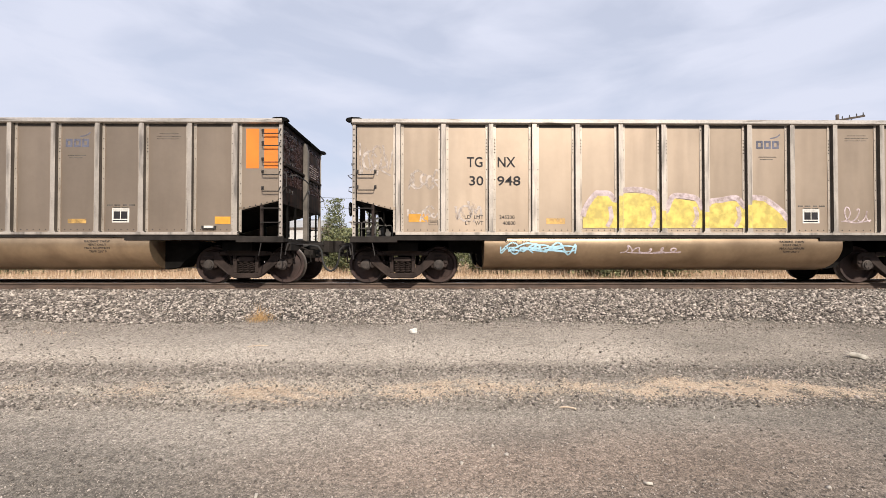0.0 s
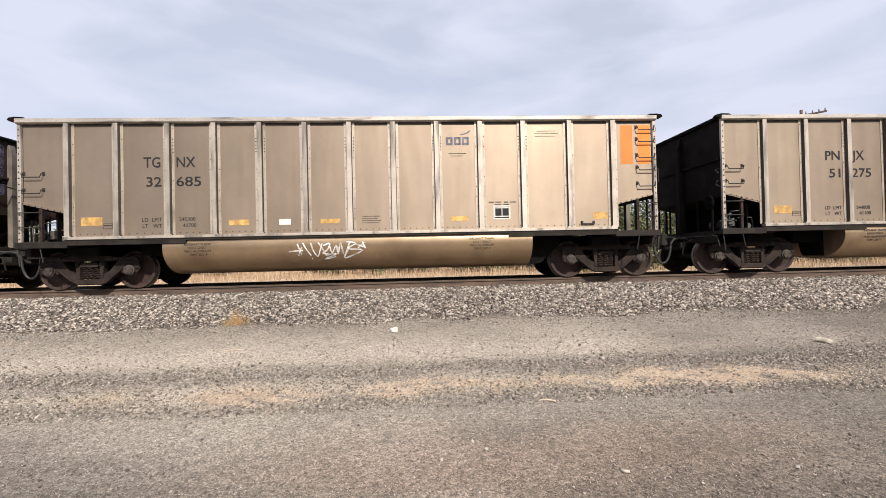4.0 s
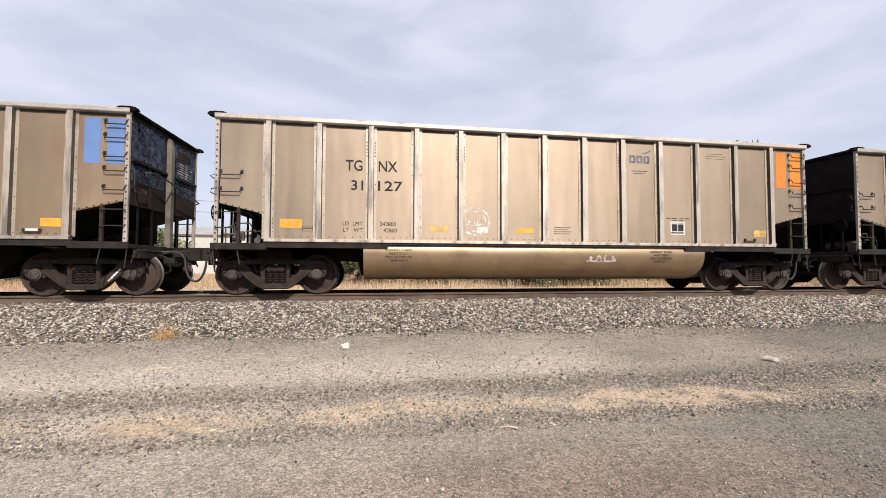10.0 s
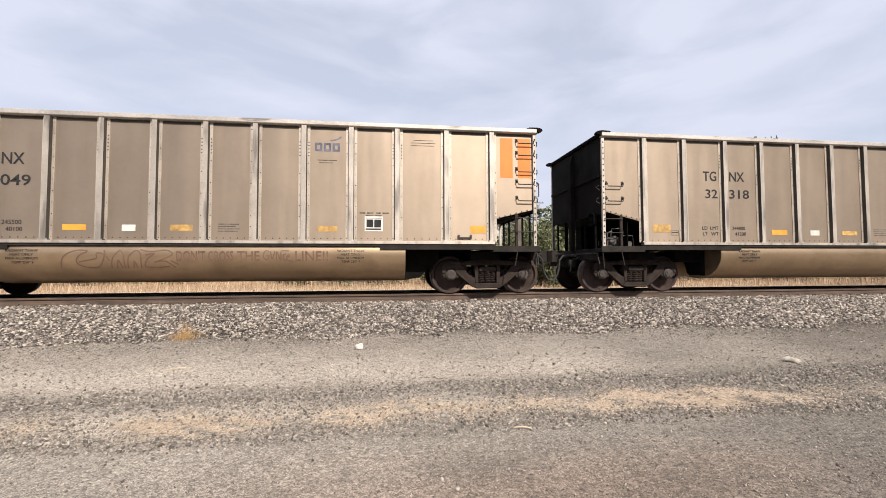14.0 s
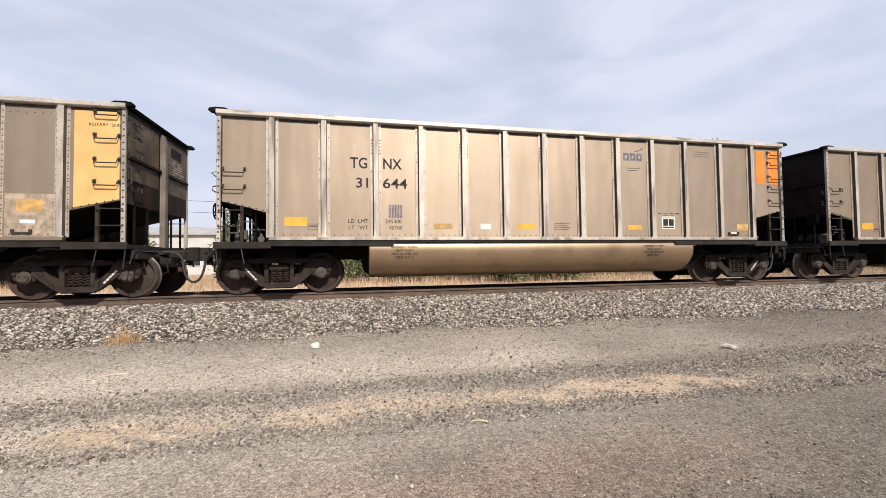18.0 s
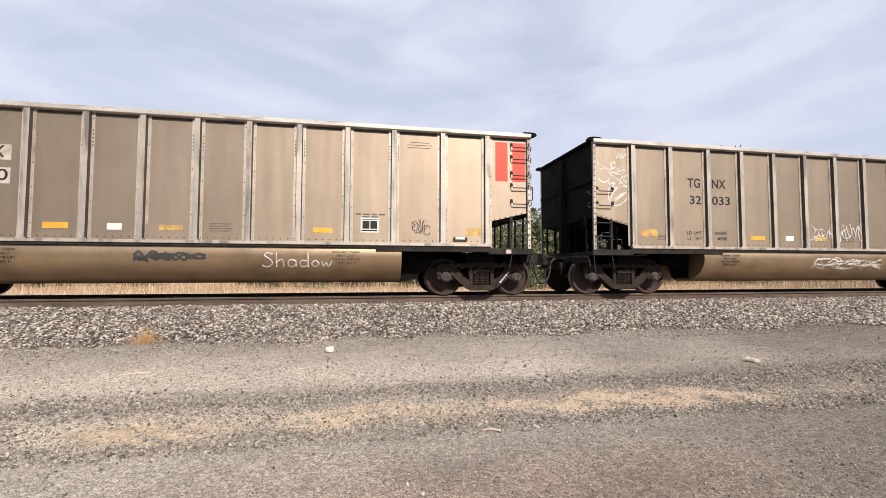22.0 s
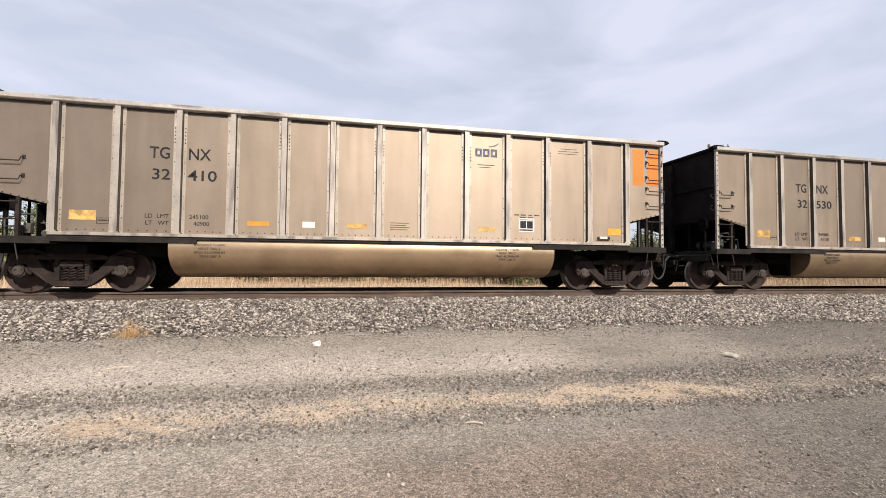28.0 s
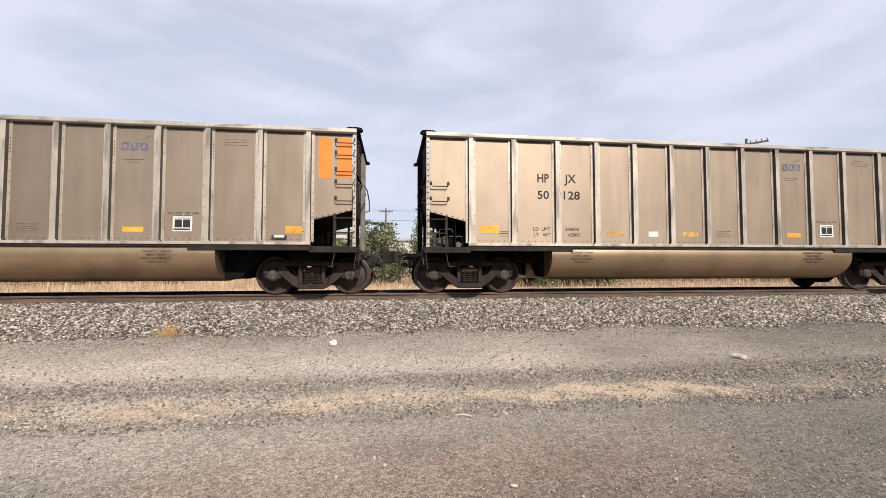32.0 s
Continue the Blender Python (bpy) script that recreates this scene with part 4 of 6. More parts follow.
    box(bm, L + 0.005, L + 0.007, 0.50, 1.12, 3.32, 3.56)
    part("mark_board", bm, M["end"], car, "dark board on the end")


M["cream"] = material("faded_cream_paint", (0.50, 0.44, 0.37), 0.6, 0.2, [(5, 0.85, 1.06)], worn=0.3)
M["pale_patch"] = material("washed_aluminium", (0.56, 0.44, 0.33), 0.55, 0.6, [(2, 0.85, 1.1)], worn=0.5)
M["dull_orange"] = material("grimy_orange_paint", (0.046, 0.019, 0.015), 0.75, 0.0, [(1.6, 0.4, 1.4), (25, 0.8, 1.2)], worn=0.8)
M["dull_red"] = material("grimy_red_paint", (0.10, 0.018, 0.015), 0.75, 0.0, [(1.6, 0.4, 1.4), (25, 0.8, 1.2)], worn=0.6)
M["dull_blue"] = material("grimy_blue_paint", (0.04, 0.055, 0.10), 0.75, 0.0, [(1.6, 0.4, 1.4), (25, 0.8, 1.2)], worn=0.8)
M["dull_lilac"] = material("grimy_lilac_paint", (0.08, 0.07, 0.12), 0.75, 0.0, [(1.6, 0.4, 1.4), (25, 0.8, 1.2)], worn=0.8)
M["dull_gold"] = material("grimy_brown_paint", (0.09, 0.06, 0.035), 0.7, 0.0, [(3, 0.4, 1.4), (25, 0.8, 1.2)])

# owner's letters, number, load limit, light weight, end paint, company mark
CARS = [
    (("TG", "NX"), ("30", "911"), "245300", "40700", "orange", True),
    (("TG", "NX"), ("30", "948"), "245200", "40800", "orange", True),
    (("FU", "RX"), ("964", "667"), "244100", "41900", "lilac", False),
    (("TG", "NX"), ("32", "685"), "245300", "40700", "orange", True),
    (("PN", "JX"), ("51", "275"), "244800", "41100", "blue", True),
    (("WF", "RX"), ("966", "593"), "245000", "41000", "red", False),
    (("PN", "JX"), ("50", "765"), "244500", "41500", "blue", True),
    (("TG", "NX"), ("31", "127"), "243800", "42800", "orange", True),
    (("TG", "NX"), ("31", "865"), "245300", "40700", "orange", True),
    (("TG", "NX"), ("31", "049"), "245500", "40100", "orange", True),
    (("TG", "NX"), ("32", "318"), "244800", "41200", "orange", True),
    (("IT", "FX"), ("11", "333"), "237000", "49000", "gold", False),
    (("TG", "NX"), ("31", "644"), "245300", "40700", "orange", True),
    (("WF", "RX"), ("966", "162"), "244800", "41200", "red", False),
    (("WF", "RX"), ("966", "130"), "244900", "41100", "red", False),
    (("TG", "NX"), ("32", "033"), "245300", "40700", "orange", True),
    (("TG", "NX"), ("30", "744"), "245200", "40800", "orange", True),
    (("TG", "NX"), ("31", "040"), "245300", "40700", "orange", True),
    (("TG", "NX"), ("32", "410"), "245100", "40900", "orange", True),
    (("TG", "NX"), ("32", "530"), "244900", "41100", "orange", True),
    (("TG", "NX"), ("32", "333"), "244800", "41200", "orange", True),
    (("HP", "JX"), ("50", "128"), "244000", "42000", "orange", True),
]


PULL_T = (0, 1, 2, 3, 4, 7, 7.5, 8, 9, 10, 11, 12, 13, 14, 15, 18, 19, 20, 21, 22, 23, 24, 24.5, 25, 26, 29, 30, 31, 32)
PULL = (0.04, 0.02, -0.01, -0.07, -0.08, -0.05, 0.02, -0.06, 0.02, 0.05, -0.18, -0.04, -0.02, -0.10, -0.04, 0.14, -0.01, -0.08, 0.15, 0.11, -0.03, 0.06, -0.02, 0.05, 0.05, 0.05, 0.04, 0.04, -0.04)


def way(t):
    """How far the front end of the second car stands along the track; the pull of the engines is a little uneven."""
    return 2.11505781e-4 * t ** 3 - 1.63295693e-2 * t ** 2 - 9.69795983 * t - 2.06179616 + float(np.interp(t, PULL_T, PULL))


def car_pose(k, t):
    return pose(way(t) + (k - 1) * PITCH, YC, RAIL)


TRAIN = []


def build_train():
    first = build_car()
    for k in range(len(CARS)):
        TRAIN.append(first if k == 0 else copy_thing(first, car_pose(k, 0)))
    for k, (car, row) in enumerate(zip(TRAIN, CARS)):
        mark_car(car, k, *row)
        if k not in (2, 5, 6, 11, 12, 14):
            for ob in [o for tr in car.children for o in tr.children if tr.name.startswith("truck") and o.name.startswith("stencil")]:
                bpy.data.objects.remove(ob)


def build_graffiti():
    """Sprayed scrawls, car by car."""
    # big yellow bubbles with a pale outline
    car = TRAIN[1]
    def crest(x):
        rise = min(1.0, max(0.0, (x - 5.363) / 0.35), max(0.0, (10.230 - x) / 0.55)) ** 0.5
        dips = sum(d * math.exp(-((x - c) / w) ** 2) for c, d, w in ((6.158, 0.20, 0.10), (7.310, 0.42, 0.12), (8.244, 0.28, 0.10), (9.197, 0.22, 0.12)))
        return 1.335 + max(0.02, rise * (0.74 + 0.06 * math.sin(2.1 * x) - 0.05 * (x - 7)) - dips)

    edges = [p for p in POSTS if 4.966 < p < 10.528]
    for k, (a, b) in enumerate(zip(edges, edges[1:])):
        xs = np.linspace(max(a + 0.064, 5.383), min(b - 0.064, 10.210), 25)
        bm = bmesh.new()
        low = [bm.verts.new((x, -HW - 0.0135, 1.333)) for x in xs]
        top = [bm.verts.new((x, -HW - 0.0135, crest(x))) for x in xs]
        for n in range(24):
            bm.faces.new((low[n], low[n + 1], top[n + 1], top[n]))
        part("graffiti", bm, M["spray_yellow"], car, "sprayed yellow bubble letters")
        bm = bmesh.new()
        ribbon(bm, [(x, crest(x) + 0.06 + 0.03 * math.sin(5 * x)) for x in xs], 0.13, -HW - 0.0145)
        if k < 4:
            ribbon(bm, curve_points([(b - 0.30, 1.36), (b - 0.20, 1.58), (b - 0.24, 1.84)]), 0.10, -HW - 0.0150)
        part("graffiti", bm, M["spray_pink"], car, "pale lilac sprayed outline")
        if k < 4:
            plate(car, "graffiti", b - 0.048, 1.335, 0.096, round(crest(b) - 1.32, 2), "spray_yellow", -HW - 0.0855)
    tag(car, 11.501, 1.45, 0.75, 0.5, "spray_pink", 8, 3, 0.03, label="pale sprayed tag")
    TUB = 0.001
    scribble(car, 3.45, 0.70, 1.75, 0.30, "spray_blue", 4, 10, 0.036, TUB, "light blue sprayed tag with drips")
    scribble(car, 0.16, 2.35, 0.80, 1.05, "spray_faint", 6, 5, 0.05, label="faded pale scrawl")
    scribble(car, 1.28, 1.40, 0.74, 0.55, "spray_faint", 7, 5, 0.05, label="faded pale scrawl")
    scribble(car, 1.30, 2.20, 0.72, 0.55, "spray_faint", 9, 5, 0.05, label="faded pale scrawl")
    scribble(car, 2.40, 1.42, 0.62, 0.55, "spray_faint", 10, 4, 0.05, label="faded pale scrawl")
    tag(car, 6.257, 0.74, 1.5, 0.20, "spray_pink", 5, 5, 0.035, TUB, "faded pale sprayed tag")
    for line in ([(3.973 + 0.28 * math.cos(a), 1.72 + 0.55 * math.sin(a)) for a in np.linspace(-0.9, 4.0, 14)],
                 [(4.410, 2.18), (4.569, 2.26), (4.708, 2.22), (4.668, 1.95)], [(4.708, 2.12), (4.916, 2.18), (5.065, 2.26), (5.125, 2.05), (5.065, 1.75)],
                 [(4.469, 1.60), (4.688, 1.74), (4.916, 1.70), (5.016, 1.50)], [(5.423, 1.60), (5.522, 1.95), (5.721, 1.98), (5.820, 1.70), (5.661, 1.50)]):
        bm = bmesh.new()
        ribbon(bm, curve_points(line, 5), 0.016, -HW - 0.0135)
        part("graffiti", bm, M["spray_black"], TRAIN[2], "thin dark outline of a bubble letter")
    tag(TRAIN[2], 12.663, 1.68, 0.6, 0.4, "spray_black", 14, 4, 0.016, label="thin black marker tag")
    # a jagged white tag between two stars
    for line in (((0.0, 0.80), (0.31, 0.82)), ((0.19, 0.97), (0.28, 0.73)), ((0.29, 0.90), (0.20, 0.70)), ((0.31, 0.99), (0.40, 0.83), (0.49, 0.69)), ((0.49, 0.99), (0.55, 0.80), (0.63, 0.68), (0.70, 0.82), (0.75, 0.97)),
                 ((0.66, 0.99), (0.75, 0.86), (0.82, 0.72)), ((0.77, 0.92), (0.92, 0.97), (0.87, 0.83), (0.75, 0.75), (0.90, 0.73)), ((0.92, 0.90), (0.97, 0.75), (1.07, 0.92), (1.10, 0.72), (1.17, 0.98), (1.24, 0.70), (1.38, 1.0)),
                 ((1.30, 1.0), (1.51, 0.96), (1.33, 0.84), (1.66, 0.80), (1.25, 0.625), (1.30, 0.76), (1.38, 0.88)), ((0.81, 0.70), (1.07, 0.73), (0.79, 0.61), (1.05, 0.665)), ((1.51, 0.94), (1.74, 0.86)), ((1.66, 1.0), (1.73, 0.84)), ((1.71, 0.98), (1.56, 0.85)), ((0.485, 0.63), (0.51, 0.62))):
        bm = bmesh.new()
        ribbon(bm, curve_points([(5.86 + px, pz) for px, pz in line], 4), 0.030, TUB)
        part("graffiti", bm, M["spray_white"], TRAIN[3], "stroke of a jagged white sprayed tag")
    car = TRAIN[7]
    for r, w in ((0.33, 0.05), (0.24, 0.03)):
        bm = bmesh.new()
        ribbon(bm, [(5.602 + r * math.cos(a), 1.68 + 0.95 * r * math.sin(a)) for a in np.linspace(0, 2 * math.pi, 30)], w, -HW - 0.0042)
        part("graffiti", bm, M["spray_haze"], car, "pale sprayed circle")
    tag(car, 5.403, 1.58, 0.4, 0.22, "spray_haze", 31, 4, 0.03, label="pale sprayed tag")
    tag(car, 8.323, 0.76, 0.8, 0.20, "spray_pink", 33, 4, 0.04, TUB, "pale sprayed tag")
    scribble(TRAIN[8], 4.370, 1.46, 0.78, 0.36, "spray_white", 41, 8, 0.028, -HW - 0.0135, "white sprayed tag")
    scribble(TRAIN[8], 8.402, 1.38, 0.76, 0.52, "spray_white", 43, 10, 0.028, -HW - 0.0135, "white sprayed tag")
    # tall outlined letters in brown marker
    for line in (((0.0, 0.65), (0.09, 0.89), (0.30, 1.01), (0.53, 1.0), (0.37, 0.91), (0.32, 0.76), (0.47, 0.67), (0.70, 0.67), (0.80, 0.78), (0.84, 0.93), (0.70, 0.96), (0.69, 0.85), (0.46, 0.80), (0.36, 0.78)),
                 ((0.84, 1.02), (0.88, 0.88), (0.94, 0.80)), ((0.94, 0.65), (1.0, 0.86), (1.13, 1.01), (1.20, 0.90), (1.20, 0.65)), ((1.05, 0.65), (1.10, 0.82), (1.15, 0.65)),
                 ((1.26, 0.65), (1.30, 0.88), (1.44, 1.01), (1.53, 0.93), (1.51, 0.65)), ((1.37, 0.65), (1.40, 0.80), (1.44, 0.66)),
                 ((1.52, 1.03), (1.72, 0.99), (2.02, 1.02), (2.14, 0.93), (1.92, 0.82), (1.78, 0.77), (2.0, 0.79), (2.17, 0.66)), ((1.62, 0.92), (1.80, 0.95), (1.66, 0.84), (1.60, 0.68), (1.84, 0.66), (2.06, 0.68)), ((2.10, 0.80), (2.25, 0.72))):
        bm = bmesh.new()
        ribbon(bm, curve_points([(4.51 + px, pz) for px, pz in line], 4), 0.026, TUB)
        part("graffiti", bm, M["spray_brown"], TRAIN[9], "stroke of a brown marker scrawl")
    for word, x0, x1 in (("DON'T", 6.724, 7.290), ("CROSS", 7.350, 7.856), ("THE", 7.936, 8.383), ("LINE!!", 9.118, 9.813)):
        spaced(TRAIN[9], word, x0, x1, 0.80, 0.205, "spray_brown", True)
    # one quick hand-written word, on the tub and beside the corner handholds
    for x0, z0, w, h, thick, y in ((8.45, 0.76, 0.62, 0.25, 0.022, TUB), (0.235, 2.66, 0.56, 0.19, 0.020, -HW - 0.004)):
        for line in (((0.21, 0.92), (0.10, 1.0), (0.02, 0.65), (0.06, 0.30), (0.17, 0.28), (0.20, 0.55), (0.12, 0.55)), ((0.26, 0.95), (0.31, 0.28), (0.40, 0.95)),
                     ((0.45, 0.25), (0.46, 0.95), (0.59, 0.20), (0.60, 0.95)), ((0.62, 1.0), (0.86, 1.0)), ((0.78, 0.72), (0.70, 0.68), (0.67, 0.40), (0.72, 0.20), (0.80, 0.22)),
                     ((0.80, 0.45), (0.88, 0.50), (0.86, 0.65), (0.80, 0.50), (0.82, 0.22), (1.0, 0.08))):
            bm = bmesh.new()
            ribbon(bm, curve_points([(x0 + w * px, z0 + h * pz) for px, pz in line], 4), thick, y)
            part("graffiti", bm, M["spray_brown"], TRAIN[9], "stroke of a brown marker tag")
    scribble(TRAIN[13], 6.396, 1.38, 0.78, 0.68, "spray_black", 61, 12, 0.030, -HW - 0.0135, "black sprayed tag")
    scribble(TRAIN[13], 9.733, 1.48, 0.34, 0.34, "spray_black", 63, 8, 0.010, label="thin black marker tag")
    for dx, line in ((0.0, ((0.20, 0.62), (0.06, 0.66), (0.02, 0.46), (0.14, 0.40), (0.21, 0.62), (0.18, 0.10), (0.04, 0.0), (0.0, 0.14), (0.22, 0.40))),
                     (0.25, ((0.20, 0.62), (0.06, 0.66), (0.02, 0.46), (0.14, 0.40), (0.21, 0.62), (0.18, 0.10), (0.04, 0.0), (0.0, 0.14), (0.22, 0.40))),
                     (0.50, ((0.0, 0.36), (0.05, 0.62), (0.06, 0.38), (0.12, 0.64), (0.14, 0.38), (0.20, 0.64), (0.23, 0.38))), (0.74, ((0.0, 0.66), (0.0, 0.42), (0.08, 0.38), (0.13, 0.66), (0.14, 0.42), (0.20, 0.40)))):
        bm = bmesh.new()
        ribbon(bm, curve_points([(11.47 + 0.88 * (dx + px), 1.34 + 0.62 * pz) for px, pz in line], 4), 0.030, -HW - 0.0135)
        part("graffiti", bm, M["spray_white"], TRAIN[13], "stroke of a white sprayed tag")
    scribble(TRAIN[14], 6.158, 0.80, 1.30, 0.22, "spray_black", 71, 10, 0.048, TUB, "black sprayed tag")
    scribble(TRAIN[14], 11.720, 1.38, 0.40, 0.42, "spray_black", 72, 9, 0.010, label="thin black marker tag")
    plate(TRAIN[14], "paint_patch", L - 0.62, 1.01, 0.13, 0.09, "spray_pink", -1.604, "small pink paint patch on the sill")
    # the word Shadow in a thin sprayed hand
    h = 0.30
    word = (((0.17, 0.92), (0.06, 1.0), (0.0, 0.82), (0.12, 0.55), (0.16, 0.25), (0.05, 0.02), (-0.06, 0.12)), ((0.25, 1.05), (0.25, 0.0)), ((0.25, 0.32), (0.34, 0.55), (0.40, 0.42), (0.40, 0.0)),
            ((0.66, 0.48), (0.54, 0.52), (0.50, 0.22), (0.58, 0.02), (0.67, 0.18)), ((0.67, 0.50), (0.68, 0.04)), ((0.92, 0.46), (0.80, 0.48), (0.76, 0.20), (0.84, 0.02), (0.93, 0.16)), ((0.94, 1.0), (0.94, 0.0)),
            ((1.08, 0.48), (1.02, 0.26), (1.09, 0.04), (1.18, 0.24), (1.12, 0.48), (1.06, 0.46)), ((1.24, 0.46), (1.28, 0.06), (1.34, 0.36), (1.40, 0.06), (1.47, 0.50)))
    for line in word:
        bm = bmesh.new()
        ribbon(bm, curve_points([(8.62 + 0.93 * px, 0.68 + h * pz) for px, pz in line], 4), 0.024, TUB)
        part("graffiti", bm, M["spray_white"], TRAIN[14], "stroke of a white sprayed word")
    for line in ([(0.30 + 0.155 * math.cos(a), 2.97 + 0.17 * math.sin(a)) for a in np.linspace(0, 6.4, 18)],
                 [(0.13, 3.30), (0.20, 3.22), (0.36, 3.16), (0.45, 3.12)], [(0.56 + 0.06 * math.cos(a), 3.24 + 0.08 * math.sin(a)) for a in np.linspace(0.2, 6.0, 12)],
                 [(0.51, 3.17), (0.47, 3.02), (0.62, 2.92), (0.74, 2.84), (0.84, 2.72)], [(0.50, 3.06), (0.66, 3.05), (0.82, 2.96)], [(0.60, 3.02), (0.78, 2.98), (0.72, 2.80), (0.66, 2.70)],
                 [(0.90 + 0.055 * math.cos(a), 2.91 + 0.08 * math.sin(a)) for a in np.linspace(0.2, 6.2, 12)], [(0.85, 2.86), (0.80, 2.78), (0.94, 2.71)],
                 [(0.62, 3.10), (0.72, 3.20), (0.68, 3.08), (0.86, 3.14), (0.84, 3.04)], [(0.45, 2.92), (0.44, 2.76), (0.58, 2.80), (0.53, 2.66), (0.68, 2.70)],
                 [(0.72 + 0.24 * math.cos(a), 2.47 + 0.22 * math.sin(a) + 0.10 * math.cos(a)) for a in np.linspace(0.6, 6.6, 20)], [(0.56, 2.36), (0.74, 2.50), (0.92, 2.58), (0.70, 2.42), (0.60, 2.33)],
                 [(0.44, 2.68), (0.42, 2.45), (0.46, 2.30)], [(0.62, 3.60), (0.66, 3.42), (0.70, 3.58), (0.74, 3.42), (0.80, 3.56), (0.80, 3.42), (0.92, 3.54), (0.97, 3.36)]):
        bm = bmesh.new()
        ribbon(bm, curve_points(line, 4), 0.028, -HW - 0.004)
        part("graffiti", bm, M["spray_white"], TRAIN[15], "stroke of a large white sprayed tag")
    scribble(TRAIN[15], 6.376, 1.38, 0.86, 0.55, "spray_haze", 83, 5, 0.028, -HW - 0.0135, "white sprayed outline letters")
    scribble(TRAIN[15], 7.389, 1.38, 0.86, 0.60, "spray_haze", 84, 5, 0.028, -HW - 0.0135, "white sprayed outline letters")
    scribble(TRAIN[15], 6.456, 0.64, 2.4, 0.36, "spray_haze", 85, 8, 0.034, TUB, "white sprayed tag running down the tub")


def odd_car(car):
    """The one car of another make: rows of rivets along the sheets, a dark tub, pale squares behind the reflectors."""
    car["label"] = "brown-dusted riveted aluminium coal car with a yellow end"
    for ob in car.children:
        if ob.name.startswith(("tub", "side_sill")) and not ob.name.startswith("tub_end"):
            ob.data = ob.data.copy()
            ob.data.materials[0] = M["dark_tub"] if ob.name.startswith("tub") else M["panel"]
            if ob.name.startswith("tub"):
                lo, hi = min(v.co.x for v in ob.data.vertices), max(v.co.x for v in ob.data.vertices)
                top = max(v.co.z for v in ob.data.vertices)
                for v in ob.data.vertices:
                    if v.co.x > hi - 0.02:
                        v.co.x += 0.45 - 1.4 * (top - v.co.z)
                    elif v.co.x < lo + 0.02:
                        v.co.x -= 0.45 - 1.4 * (top - v.co.z)
    for ob in [ob for ob in car.children if ob.name.startswith(("tub_end", "end_handrail"))]:
        bpy.data.objects.remove(ob)
    bm = bmesh.new()
    for a, b in zip(POSTS, POSTS[1:]):
        for i in range(6):
            x = a + 0.20 + (b - a - 0.40) * i / 5
            for z in (3.60, 1.42):
                dome(bm, x, -HW - 0.001, z, 0.014, "y")
    for p in POSTS:
        for off in (-0.095, 0.095):
            for z in np.arange(1.36, 3.68, 0.118):
                dome(bm, p + off, -HW - 0.0128, z, 0.0155, "y")
    part("rivets", bm, M["rusty_rivet"], car)["kind"] = "stuff"
    for x, w, h, zr, hr in ((1.30, 0.66, 0.62, 1.65, 0.20), (4.469, 0.66, 0.58, 1.56, 0.18), (7.45, 0.72, 0.60, 1.62, 0.17), (10.43, 0.78, 0.60, 1.56, 0.18), (12.56, 0.80, 0.80, 1.72, 0.23)):
        plate(car, "faded_patch", x, 1.25, w, h, "pale_patch", label="paler washed square of sheet", t=0.0015)
        plate(car, "reflector", x + 0.5 * w - 0.22, zr, 0.42, hr, "pale_yellow", label="faded orange reflector")
    for x, z in ((7.70, 1.42), (12.80, 1.49)):
        plate(car, "data_tag", x, z, 0.24, 0.07, "white")
    for x in (5.165, 8.839):
        bm = bmesh.new()
        box(bm, x - 0.07, x + 0.07, -1.575, -1.40, 0.70, 1.02)
        part("tub_bracket", bm, M["steel"], car)
    rungs = sorted((ob for ob in car.children if ob.name.startswith("grab_iron") and ob.matrix_basis.translation.y < 0 and ob.matrix_basis.translation.x > 7), key=lambda ob: ob.matrix_basis.translation.z)
    for ob, z in zip(rungs, (2.23, 2.67, 3.14, 3.60, 3.60)):
        ob.matrix_basis = pose(L - 0.52, -HW - 0.022, z)
    bpy.data.objects.remove(rungs[-1])


M["rusty_rivet"] = material("rusty_rivet_heads", (0.10, 0.05, 0.032), 0.7, 0.1, [(8, 0.7, 1.4)])
M["dark_tub"] = material("dark_brown_tub", (0.07, 0.054, 0.04), 0.6, 0.3, [(0.9, 0.8, 1.15), (12, 0.9, 1.1)], 0.1, 4.0)


def warm_sheets(car):
    """A car that carries more tan dust and rust than the others."""
    swapped = {}
    for ob in car.children:
        if ob.name.startswith(("side_sheet", "end_bay_sheet")):
            if ob.data not in swapped:
                me = ob.data.copy()
                me.materials[0] = M["panel_warm"]
                swapped[ob.data] = me
            ob.data = swapped[ob.data]
    car["label"] = "rust-streaked tan-dusted aluminium coal car on two trucks"


build_train()
for _k in (6, 16):
    warm_sheets(TRAIN[_k])
build_graffiti()
odd_car(TRAIN[11])


